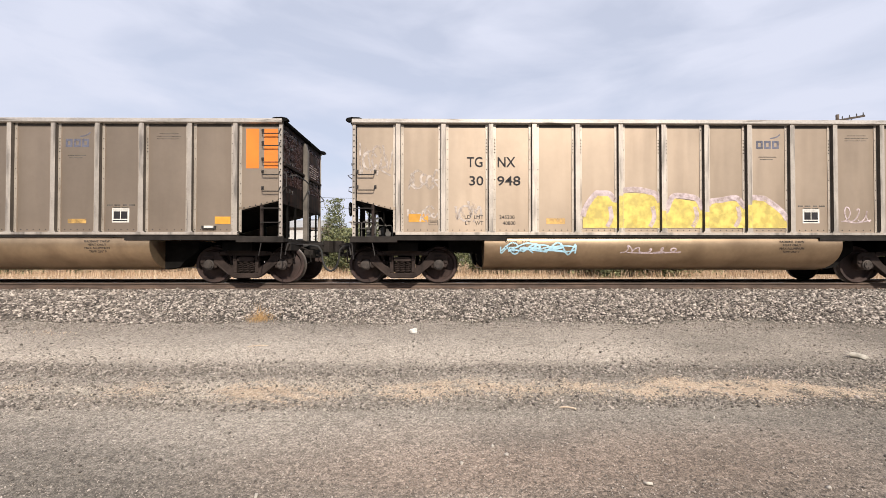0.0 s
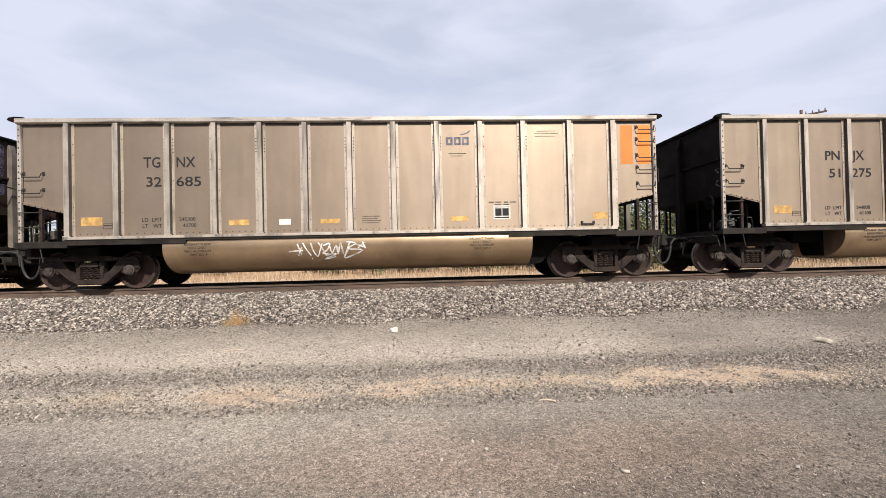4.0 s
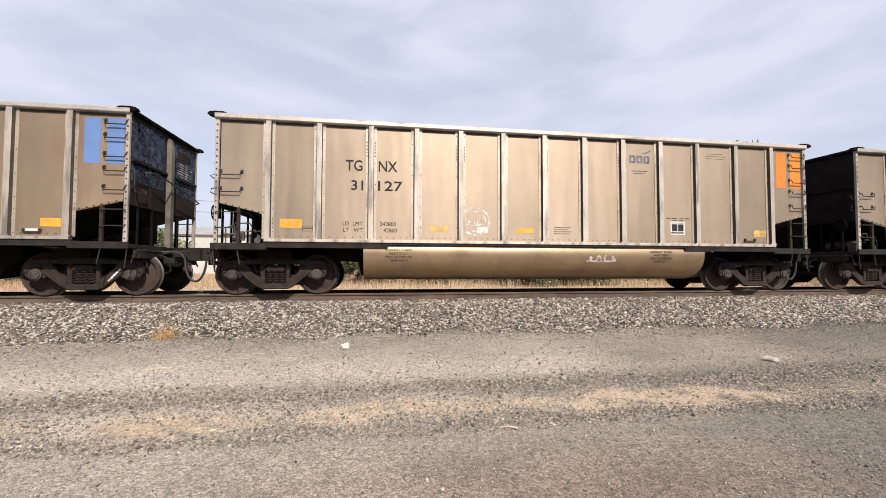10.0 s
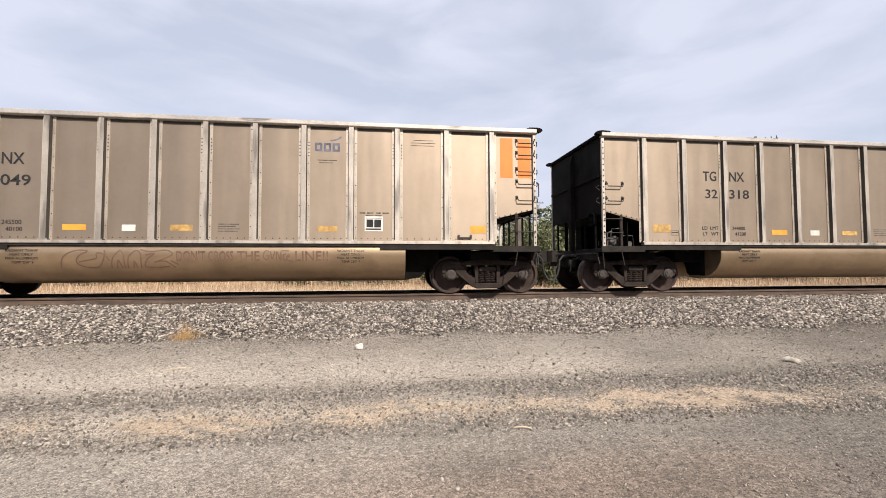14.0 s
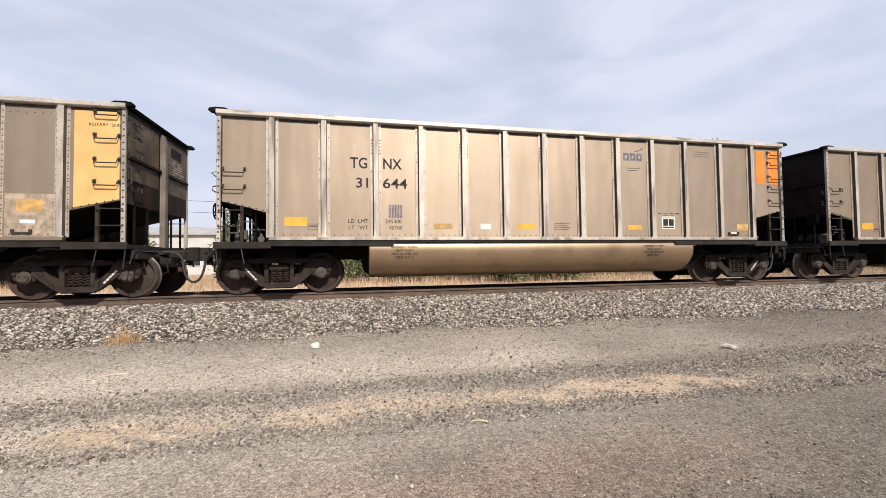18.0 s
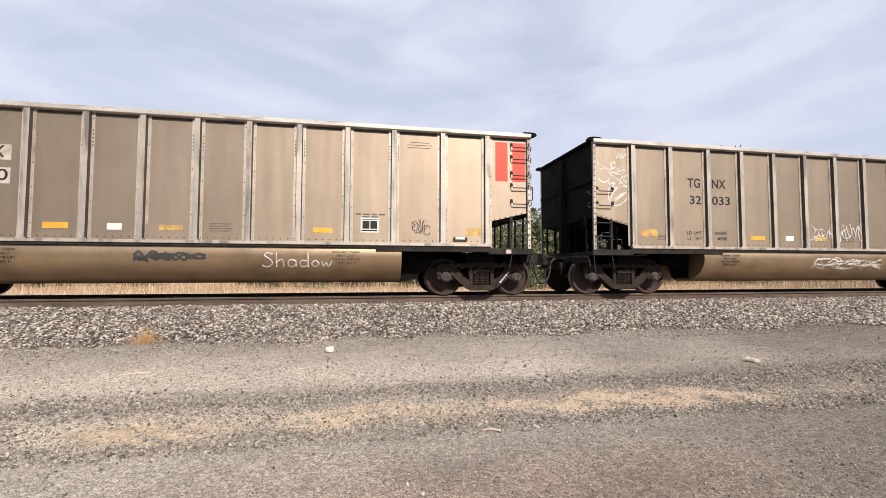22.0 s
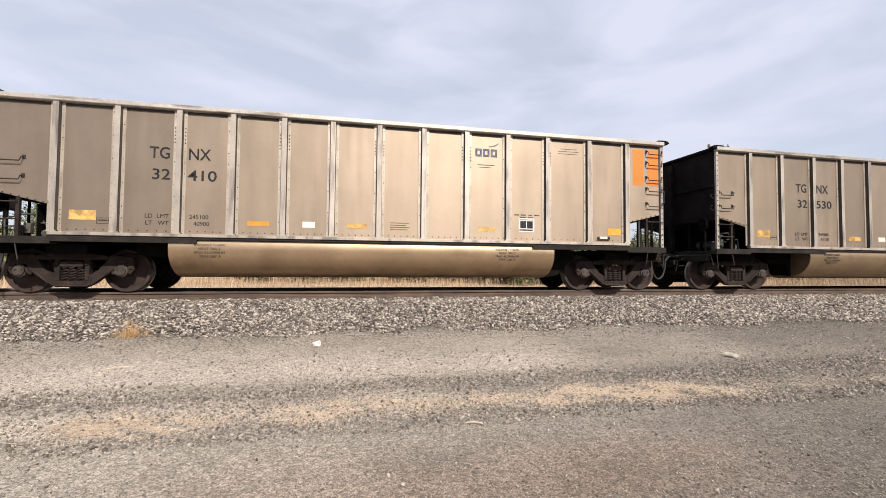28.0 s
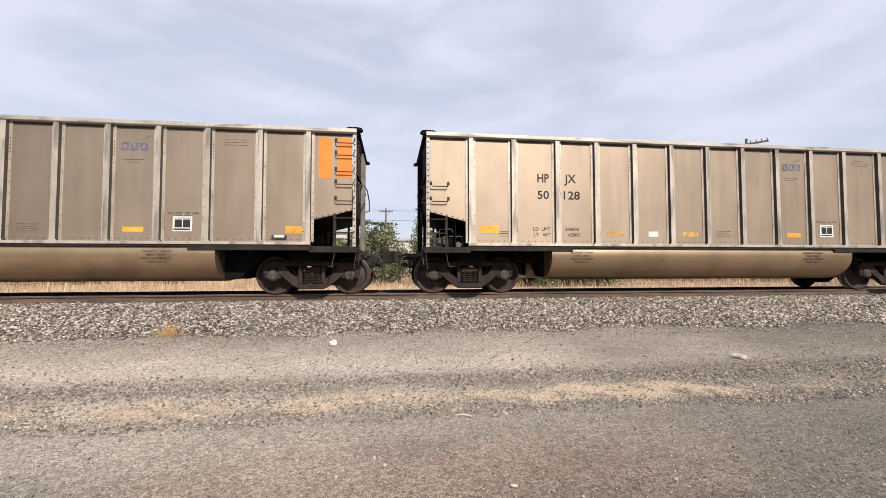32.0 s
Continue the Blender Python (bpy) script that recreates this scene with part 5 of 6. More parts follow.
# ---- track ----
def build_track():
    prof = [(-0.07, 0.0), (-0.07, 0.014), (-0.012, 0.034), (-0.009, 0.118), (-0.036, 0.130), (-0.036, 0.163), (-0.028, 0.170),
            (0.028, 0.170), (0.036, 0.163), (0.036, 0.130), (0.009, 0.118), (0.012, 0.034), (0.07, 0.014), (0.07, 0.0)]
    for side in (-1, 1):
        rail = thing("rail", "rust-brown steel rail with a polished head", "rail", "rails of the track", "structure", pose(0, YC + side * 0.7525, RAIL - 0.17))
        bm = bmesh.new()
        prism(bm, prof, "x", -400, 400)
        me = finish(bm, "rail_bar", [M["rail"], M["rail_top"]])
        for f in me.polygons:
            if f.center.z > 0.166 and f.normal.z > 0.8:
                f.material_index = 1
        part("rail_bar", me, None, rail)
        bm = bmesh.new()
        for i in range(-30, 42):
            x = i * 0.53
            for s in (-1, 1):
                box(bm, x - 0.05, x + 0.05, s * 0.055 - 0.02, s * 0.055 + 0.02, 0.0, 0.045)
                rod(bm, (x, s * 0.105, -0.01), (x, s * 0.105, 0.03), 0.014, 6)
        part("spikes", bm, M["rail"], rail, "rail spikes and anchors")
    bm = bmesh.new()
    rnd = random.Random(7)
    for i in range(-45, 60):
        x = i * 0.53 + rnd.uniform(-0.03, 0.03)
        box(bm, x - 0.11, x + 0.11, YC - 1.28 + rnd.uniform(-0.04, 0.04), YC + 1.28, RAIL - 0.34, RAIL - 0.172)
    tie = tagged(new("ties", finish(bm, "ties", M["tie"], bevel=0.008)), "weathered dark timber ties under the rails", "railway ties", "", "stuff")


build_track()


# ---- ground ----
def ground_z(x, y):
    """The lie of the land: flat road, a rise to the ballast, the track bed, the field behind."""
    pts = ((-3000, 0), (3.6, 0.0), (5.0, 0.01), (7.6, 0.13), (8.35, 0.16), (8.55, 0.21), (9.62, 0.625), (9.85, 0.655), (12.4, 0.655), (12.6, 0.62), (13.6, 0.18), (16, 0.10), (22, 0.22), (40, 0.35), (120, 0.3), (4000, 0.3))
    return np.interp(y, [p[0] for p in pts], [p[1] for p in pts])


def ripple(x, y):
    return 0.012 * np.sin(1.9 * x + 0.7 * np.sin(2.3 * y)) * np.sin(2.7 * y + 0.4 * x) + 0.008 * np.sin(4.1 * x + 1.3) * np.sin(5.3 * y + 0.9 * x)


def gravel_material(name, scale, low, high, tint, bump=0.6, island=False):
    """Crushed stone: cells of many greys and browns."""
    m = bpy.data.materials.new(name)
    m.use_nodes = True
    nt = m.node_tree
    b = nt.nodes["Principled BSDF"]
    b.inputs["Roughness"].default_value = 0.9
    b.inputs["Specular IOR Level"].default_value = 0.25
    geo = nt.nodes.new("ShaderNodeNewGeometry")
    ramp = nt.nodes.new("ShaderNodeValToRGB")
    e = ramp.color_ramp.elements
    e[0].position, e[0].color = 0.0, (*low, 1)
    e[1].position, e[1].color = 1.0, (*high, 1)
    mid = e.new(0.55)
    mid.color = (*tint, 1)
    nt.links.new(geo.outputs["Random Per Island"], ramp.inputs["Fac"])
    n = nt.nodes.new("ShaderNodeTexNoise")
    n.inputs["Scale"].default_value, n.inputs["Detail"].default_value = scale, 4
    coord = nt.nodes.new("ShaderNodeTexCoord")
    nt.links.new(coord.outputs["Object"], n.inputs["Vector"])
    mix = nt.nodes.new("ShaderNodeMix")
    mix.data_type, mix.blend_type = "RGBA", "OVERLAY"
    mix.inputs["Factor"].default_value = 0.55
    nt.links.new(ramp.outputs["Color"], mix.inputs["A"])
    nt.links.new(n.outputs["Fac"], mix.inputs["B"])
    nt.links.new(mix.outputs["Result"], b.inputs["Base Color"])
    bp = nt.nodes.new("ShaderNodeBump")
    bp.inputs["Strength"].default_value, bp.inputs["Distance"].default_value = bump, 0.01
    nt.links.new(n.outputs["Fac"], bp.inputs["Height"])
    nt.links.new(bp.outputs["Normal"], b.inputs["Normal"])
    return m


def ground_material():
    """Road, verge and field: bands along the track with ragged edges, strewn with crushed stone."""
    m = bpy.data.materials.new("gravel_ground")
    m.use_nodes = True
    nt = m.node_tree
    N, Lk = nt.nodes, nt.links
    b = N["Principled BSDF"]
    b.inputs["Roughness"].default_value = 0.95
    b.inputs["Specular IOR Level"].default_value = 0.2
    coord = N.new("ShaderNodeTexCoord")
    sep = N.new("ShaderNodeSeparateXYZ")
    Lk.new(coord.outputs["Object"], sep.inputs[0])

    def noise_of(scale, detail=5.0, rough=0.55, vec=None):
        n = N.new("ShaderNodeTexNoise")
        n.inputs["Scale"].default_value, n.inputs["Detail"].default_value, n.inputs["Roughness"].default_value = scale, detail, rough
        Lk.new(vec or coord.outputs["Object"], n.inputs["Vector"])
        return n.outputs["Fac"]

    def calc(op, a, c):
        n = N.new("ShaderNodeMath")
        n.operation = op
        for i, v in enumerate((a, c)):
            if isinstance(v, (int, float)):
                n.inputs[i].default_value = v
            else:
                Lk.new(v, n.inputs[i])
        return n.outputs[0]

    def mixed(kind, a, c, f):
        n = N.new("ShaderNodeMix")
        n.data_type, n.blend_type = "RGBA", kind
        for key, v in (("A", a), ("B", c), ("Factor", f)):
            if isinstance(v, (int, float)):
                n.inputs[key].default_value = v
            elif isinstance(v, tuple):
                n.inputs[key].default_value = (*v, 1)
            else:
                Lk.new(v, n.inputs[key])
        return n.outputs["Result"]

    stretch = N.new("ShaderNodeMapping")
    stretch.inputs["Scale"].default_value = (0.35, 1.4, 1.0)
    Lk.new(coord.outputs["Object"], stretch.inputs["Vector"])
    wob = calc("SUBTRACT", noise_of(1.6, 4.0, 0.6, stretch.outputs["Vector"]), 0.5)
    fine = calc("SUBTRACT", noise_of(14.0, 3.0), 0.5)
    yy = calc("ADD", calc("ADD", sep.outputs["Y"], calc("MULTIPLY", wob, 0.75)), calc("MULTIPLY", fine, 0.45))
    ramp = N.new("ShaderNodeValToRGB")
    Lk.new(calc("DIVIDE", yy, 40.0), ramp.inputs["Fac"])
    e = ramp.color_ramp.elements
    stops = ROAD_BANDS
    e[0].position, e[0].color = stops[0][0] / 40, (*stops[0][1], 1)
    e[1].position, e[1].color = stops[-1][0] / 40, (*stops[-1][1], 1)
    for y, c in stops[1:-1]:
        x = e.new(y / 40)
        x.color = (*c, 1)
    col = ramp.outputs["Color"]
    # brown soil that shows through the near road, worn along the wheel track
    track = N.new("ShaderNodeMapRange")
    track.inputs["From Min"].default_value, track.inputs["From Max"].default_value = 0.95, 0.15
    Lk.new(calc("ABSOLUTE", calc("SUBTRACT", calc("ADD", sep.outputs["Y"], calc("MULTIPLY", wob, 0.9)), 3.0), 0.0), track.inputs["Value"])
    along = N.new("ShaderNodeMapRange")
    along.inputs["From Min"].default_value, along.inputs["From Max"].default_value = 3.2, 0.8
    Lk.new(calc("ABSOLUTE", calc("SUBTRACT", calc("ADD", sep.outputs["X"], calc("MULTIPLY", wob, 2.0)), 1.1), 0.0), along.inputs["Value"])
    col = mixed("MIX", col, (0.315, 0.212, 0.156), calc("MULTIPLY", calc("MULTIPLY", track.outputs[0], along.outputs[0]), 0.34))
    # crushed stone in two sizes
    for scale, amount in ((150.0, 0.55), (75.0, 0.55), (30.0, 0.30)):
        v = N.new("ShaderNodeTexVoronoi")
        v.inputs["Scale"].default_value = scale
        Lk.new(coord.outputs["Object"], v.inputs["Vector"])
        hsv = N.new("ShaderNodeSeparateColor")
        Lk.new(v.outputs["Color"], hsv.inputs[0])
        r = N.new("ShaderNodeMapRange")
        r.inputs["From Min"].default_value, r.inputs["From Max"].default_value = 0.0, 1.0
        r.inputs["To Min"].default_value, r.inputs["To Max"].default_value = 0.30, 1.65
        Lk.new(hsv.outputs[0], r.inputs["Value"])
        col = mixed("MULTIPLY", col, r.outputs[0], amount)
    big = N.new("ShaderNodeMapRange")
    big.inputs["From Min"].default_value, big.inputs["From Max"].default_value = 0.3, 0.7
    big.inputs["To Min"].default_value, big.inputs["To Max"].default_value = 0.92, 1.30
    Lk.new(noise_of(0.55, 6.0), big.inputs["Value"])
    col = mixed("MULTIPLY", col, big.outputs[0], 1.0)
    # brightness falling off to the right under the sun, put into the road colour
    roll = N.new("ShaderNodeMapRange")
    roll.inputs["From Min"].default_value, roll.inputs["From Max"].default_value = -1.0, 5.0
    roll.inputs["To Min"].default_value, roll.inputs["To Max"].default_value = 1.12, 0.60
    Lk.new(calc("ADD", calc("ADD", sep.outputs["X"], calc("MULTIPLY", calc("SUBTRACT", sep.outputs["Y"], 4.0), -1.2)), calc("MULTIPLY", wob, 6.0)), roll.inputs["Value"])
    col = mixed("MULTIPLY", col, roll.outputs[0], 1.0)
    # darker again towards the near left
    near_left = N.new("ShaderNodeMapRange")
    near_left.inputs["From Min"].default_value, near_left.inputs["From Max"].default_value = 0.5, -2.1
    near_left.inputs["To Min"].default_value, near_left.inputs["To Max"].default_value = 1.0, 0.58
    Lk.new(calc("ADD", calc("ADD", sep.outputs["X"], calc("MULTIPLY", calc("SUBTRACT", sep.outputs["Y"], 2.2), 2.0)), calc("MULTIPLY", wob, 3.0)), near_left.inputs["Value"])
    col = mixed("MULTIPLY", col, near_left.outputs[0], 1.0)
    Lk.new(col, b.inputs["Base Color"])
    lumps = []
    for scale in (75.0, 30.0):
        v = N.new("ShaderNodeTexVoronoi")
        v.inputs["Scale"].default_value = scale
        Lk.new(coord.outputs["Object"], v.inputs["Vector"])
        lumps.append(calc("MULTIPLY", v.outputs["Distance"], -30.0 / scale))
    h = calc("ADD", calc("ADD", lumps[0], lumps[1]), calc("MULTIPLY", noise_of(90.0, 3.0), 0.3))
    bp = N.new("ShaderNodeBump")
    bp.inputs["Strength"].default_value, bp.inputs["Distance"].default_value = 0.6, 0.012
    Lk.new(h, bp.inputs["Height"])
    Lk.new(bp.outputs["Normal"], b.inputs["Normal"])
    return m


ROAD_BANDS = [
    (0.0, (0.165, 0.144, 0.121)), (2.8, (0.185, 0.162, 0.137)), (3.7, (0.228, 0.20, 0.17)), (4.05, (0.238, 0.209, 0.176)), (4.3, (0.201, 0.176, 0.149)), (4.5, (0.221, 0.194, 0.162)), (4.65, (0.303, 0.262, 0.215)), (4.9, (0.303, 0.262, 0.215)),
    (5.1, (0.221, 0.195, 0.166)), (5.3, (0.180, 0.158, 0.135)), (5.6, (0.205, 0.180, 0.153)), (5.9, (0.300, 0.260, 0.220)), (6.35, (0.295, 0.258, 0.219)), (6.9, (0.248, 0.218, 0.187)), (7.5, (0.222, 0.195, 0.168)), (8.3, (0.205, 0.180, 0.155)),
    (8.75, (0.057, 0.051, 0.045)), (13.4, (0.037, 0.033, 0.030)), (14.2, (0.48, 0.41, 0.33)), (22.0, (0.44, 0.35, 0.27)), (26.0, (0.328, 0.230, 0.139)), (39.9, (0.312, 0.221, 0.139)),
]


def build_ground():
    xs = np.concatenate([[-3000, -800, -250, -90, -45, -26], np.arange(-18, 24.01, 0.16), [32, 50, 100, 260, 800, 3000]])
    ys = np.concatenate([[-3000, -600, -120, -30, -10, -4, -1], np.arange(0.5, 14.01, 0.09), np.arange(15, 41, 1.5), [55, 80, 130, 300, 900, 3000]])
    X, Y = np.meshgrid(xs, ys, indexing="ij")
    near = ((Y < 14) & (Y > 0) & (X > -20) & (X < 26)).astype(float)
    Z = ground_z(X, Y) + ripple(X, Y) * near * np.where(Y > 9.5, 0.3, 1.0)
    co = np.stack([X, Y, Z], -1).reshape(-1, 3)
    nx, ny = len(xs), len(ys)
    i = np.arange(nx * ny).reshape(nx, ny)
    q = np.stack([i[:-1, :-1], i[1:, :-1], i[1:, 1:], i[:-1, 1:]], -1).reshape(-1, 4)
    me = bpy.data.meshes.new("ground")
    me.from_pydata(co.tolist(), [], q.tolist())
    me.polygons.foreach_set("use_smooth", [True] * len(me.polygons))
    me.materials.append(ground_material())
    tagged(new("ground", me), "grey gravel road and dry field along the track", "ground", "", "structure")


build_ground()


# ---- loose stones ----
def stone_shapes(count, seed, kind):
    """Angular chips: 'chip' from a cube with chopped corners, 'grain' from an eight-sided bead."""
    rng = np.random.default_rng(seed)
    if kind == "chip":
        v = np.array([(x, y, z) for x in (-1, 1) for y in (-1, 1) for z in (-1, 1)]) * 0.72
        f = np.array([(0, 1, 3), (0, 3, 2), (4, 6, 7), (4, 7, 5), (0, 4, 5), (0, 5, 1), (2, 3, 7), (2, 7, 6), (0, 2, 6), (0, 6, 4), (1, 5, 7), (1, 7, 3)])
    else:
        v = np.array([(1, 0, 0), (-1, 0, 0), (0, 1, 0), (0, -1, 0), (0, 0, 1), (0, 0, -1)], float)
        f = np.array([(0, 2, 4), (2, 1, 4), (1, 3, 4), (3, 0, 4), (2, 0, 5), (1, 2, 5), (3, 1, 5), (0, 3, 5)])
    return [(v + rng.normal(0, 0.26, v.shape)) * rng.uniform(0.72, 1.28, 3) for _ in range(count)], f


def scatter(name, pos, size, mat, label, category, seed=1, flat=0.75, sink=0.25, kind="chip", lean=0.9):
    """Thousands of stones in one mesh; nobody could count them."""
    rng = np.random.default_rng(seed)
    shapes, f = stone_shapes(12, seed, kind)
    shapes = np.array(shapes)
    n = len(pos)
    pick = shapes[rng.integers(0, 12, n)]
    a = rng.uniform(0, 2 * np.pi, n)
    b = rng.uniform(-lean, lean, n)
    ca, sa, cb, sb = np.cos(a), np.sin(a), np.cos(b), np.sin(b)
    x, y, z = pick[..., 0], pick[..., 1], pick[..., 2] * flat
    y, z = y * cb[:, None] - z * sb[:, None], y * sb[:, None] + z * cb[:, None]
    x, y = x * ca[:, None] - y * sa[:, None], x * sa[:, None] + y * ca[:, None]
    co = np.stack([x, y, z], -1) * size[:, None, None] + pos[:, None, :]
    co[..., 2] += (size * (0.5 - sink))[:, None]
    faces = (f[None] + (np.arange(n) * shapes.shape[1])[:, None, None]).reshape(-1, 3)
    me = bpy.data.meshes.new(name)
    me.vertices.add(n * shapes.shape[1])
    me.vertices.foreach_set("co", co.reshape(-1))
    me.loops.add(len(faces) * 3)
    me.loops.foreach_set("vertex_index", faces.reshape(-1).astype(np.int32))
    me.polygons.add(len(faces))
    me.polygons.foreach_set("loop_start", np.arange(0, len(faces) * 3, 3, dtype=np.int32))
    me.update(calc_edges=True)
    me.materials.append(mat)
    return tagged(new(name, me), label, category, "", "stuff")


M["ballast"] = gravel_material("crushed_ballast", 45.0, (0.052, 0.045, 0.041), (0.55, 0.485, 0.425), (0.215, 0.183, 0.160), 0.4)
M["pebble"] = gravel_material("road_gravel", 60.0, (0.085, 0.073, 0.063), (0.46, 0.40, 0.35), (0.215, 0.186, 0.160), 0.3)


def build_stones():
    rng = np.random.default_rng(11)
    n = 128000
    x = rng.uniform(-12.5, 17.5, n)
    y = 8.10 + 2.22 * rng.uniform(0, 1, n)
    keep = (y > 8.33 + 0.10 * np.sin(1.3 * x) + 0.08 * np.sin(3.7 * x + 2) + rng.exponential(0.20, n))
    x, y = x[keep], y[keep]
    s = np.clip(rng.lognormal(np.log(0.0158), 0.36, len(x)), 0.008, 0.045)
    z = ground_z(x, y) + rng.uniform(0, 0.022, len(x))
    scatter("ballast", np.stack([x, y, z], -1), s, M["ballast"], "grey and buff crushed stone ballast beside the rails", "ballast", 3, 0.62, 0.25, "chip")
    n = 5000
    x = rng.uniform(-14, 20, n)
    y = rng.uniform(10.45, 12.6, n)
    scatter("ballast", np.stack([x, y, ground_z(x, y)], -1), np.clip(rng.lognormal(np.log(0.032), 0.25, n), 0.015, 0.05), M["ballast"],
            "dark crushed stone ballast between the rails", "ballast", 5)
    # road: denser and coarser in the two dark bands and at the foot of the ballast
    n = 235000
    y = 1.95 + 6.6 * rng.uniform(0, 1, n) ** 1.3
    x = 0.6 + 0.16 * y + rng.uniform(-1, 1, n) * (0.8 + 1.28 * y)
    wave = 0.06 * np.sin(0.9 * x) + 0.05 * np.sin(2.1 * x + 1)
    dens = np.where(y < 4.1, 0.42, 0.45) + 0.60 * np.exp(-((y - 4.33 - wave) / 0.20) ** 2) + 0.80 * np.exp(-((y - 5.38 - wave) / 0.30) ** 2) + 0.60 * np.clip((y - 7.3) / 1.2, 0, 1) + 0.25 * np.exp(-((y - 4.8) / 0.2) ** 2)
    keep = rng.uniform(0, 1.3, n) < dens
    x, y, d = x[keep], y[keep], dens[keep]
    s = np.clip(rng.lognormal(np.log(0.0054), 0.45, len(x)) * (0.7 + 0.8 * d) * np.where(y < 4.1, 0.62, 0.95), 0.003, np.where(y < 4.1, 0.012, 0.024))
    scatter("road_gravel", np.stack([x, y, ground_z(x, y) + ripple(x, y)], -1), s, M["pebble"], "loose grey gravel strewn over the road", "gravel", 8, 0.8, 0.0, "grain")


build_stones()


# ---- straw, weeds, lone stones ----
def blades(name, pos, length, width, tilt, mat, label, category, seed, parts=1):
    """Flat blades or straws, each a bent strip with two sides."""
    rng = np.random.default_rng(seed)
    n = len(pos)
    a = rng.uniform(0, 2 * np.pi, n)
    t = rng.normal(tilt[0], tilt[1], n)
    d = np.stack([np.cos(a) * np.sin(t), np.sin(a) * np.sin(t), np.cos(t)], -1)
    w = np.stack([-np.sin(a), np.cos(a), np.zeros(n)], -1) * (width * rng.uniform(0.6, 1.3, n))[:, None]
    ln = (length * rng.uniform(0.5, 1.3, n))[:, None]
    mid = pos + d * ln * 0.55
    tip = pos + d * ln + np.stack([np.cos(a), np.sin(a), -0.5 * np.ones(n)], -1) * ln * 0.15
    co = np.stack([pos - w / 2, pos + w / 2, mid - w / 2.4, mid + w / 2.4, tip], 1).reshape(-1, 3)
    base = (np.arange(n) * 5)[:, None]
    quads = (base + np.array([0, 1, 3, 2])).tolist()
    tris = (base + np.array([2, 3, 4])).tolist()
    me = bpy.data.meshes.new(name)
    me.from_pydata(co.tolist(), [], quads + tris)
    me.materials.append(mat)
    return tagged(new(name, me), label, category, "", "stuff")


M["straw"] = gravel_material("pale_straw", 20.0, (0.35, 0.255, 0.188), (0.73, 0.61, 0.47), (0.56, 0.440, 0.328), 0.1)
M["dry_grass"] = gravel_material("dry_tan_grass", 1.5, (0.24, 0.15, 0.09), (0.53, 0.41, 0.29), (0.40, 0.28, 0.185), 0.1)
M["rust_weed"] = gravel_material("orange_brown_weed", 20.0, (0.32, 0.19, 0.09), (0.60, 0.42, 0.22), (0.48, 0.30, 0.14), 0.1)
M["leaf"] = gravel_material("olive_leaves", 3.0, (0.05, 0.056, 0.028), (0.23, 0.235, 0.12), (0.118, 0.130, 0.064), 0.1)
M["bark"] = material("grey_brown_bark", (0.12, 0.095, 0.07), 0.9, 0.0, [(8, 0.6, 1.3)], 0.5, 30)
M["white_stone"] = material("white_quartz", (0.62, 0.585, 0.54), 0.8, 0.0, [(25, 0.8, 1.1)], 0.5, 50)
M["driftwood"] = material("grey_weathered_wood", (0.44, 0.40, 0.34), 0.85, 0.0, [(9, 0.6, 1.15), (40, 0.8, 1.1)], 0.4, 50)
M["bone"] = material("pale_buff_stone", (0.47, 0.42, 0.36), 0.85, 0.0, [(20, 0.7, 1.1)], 0.4, 50)


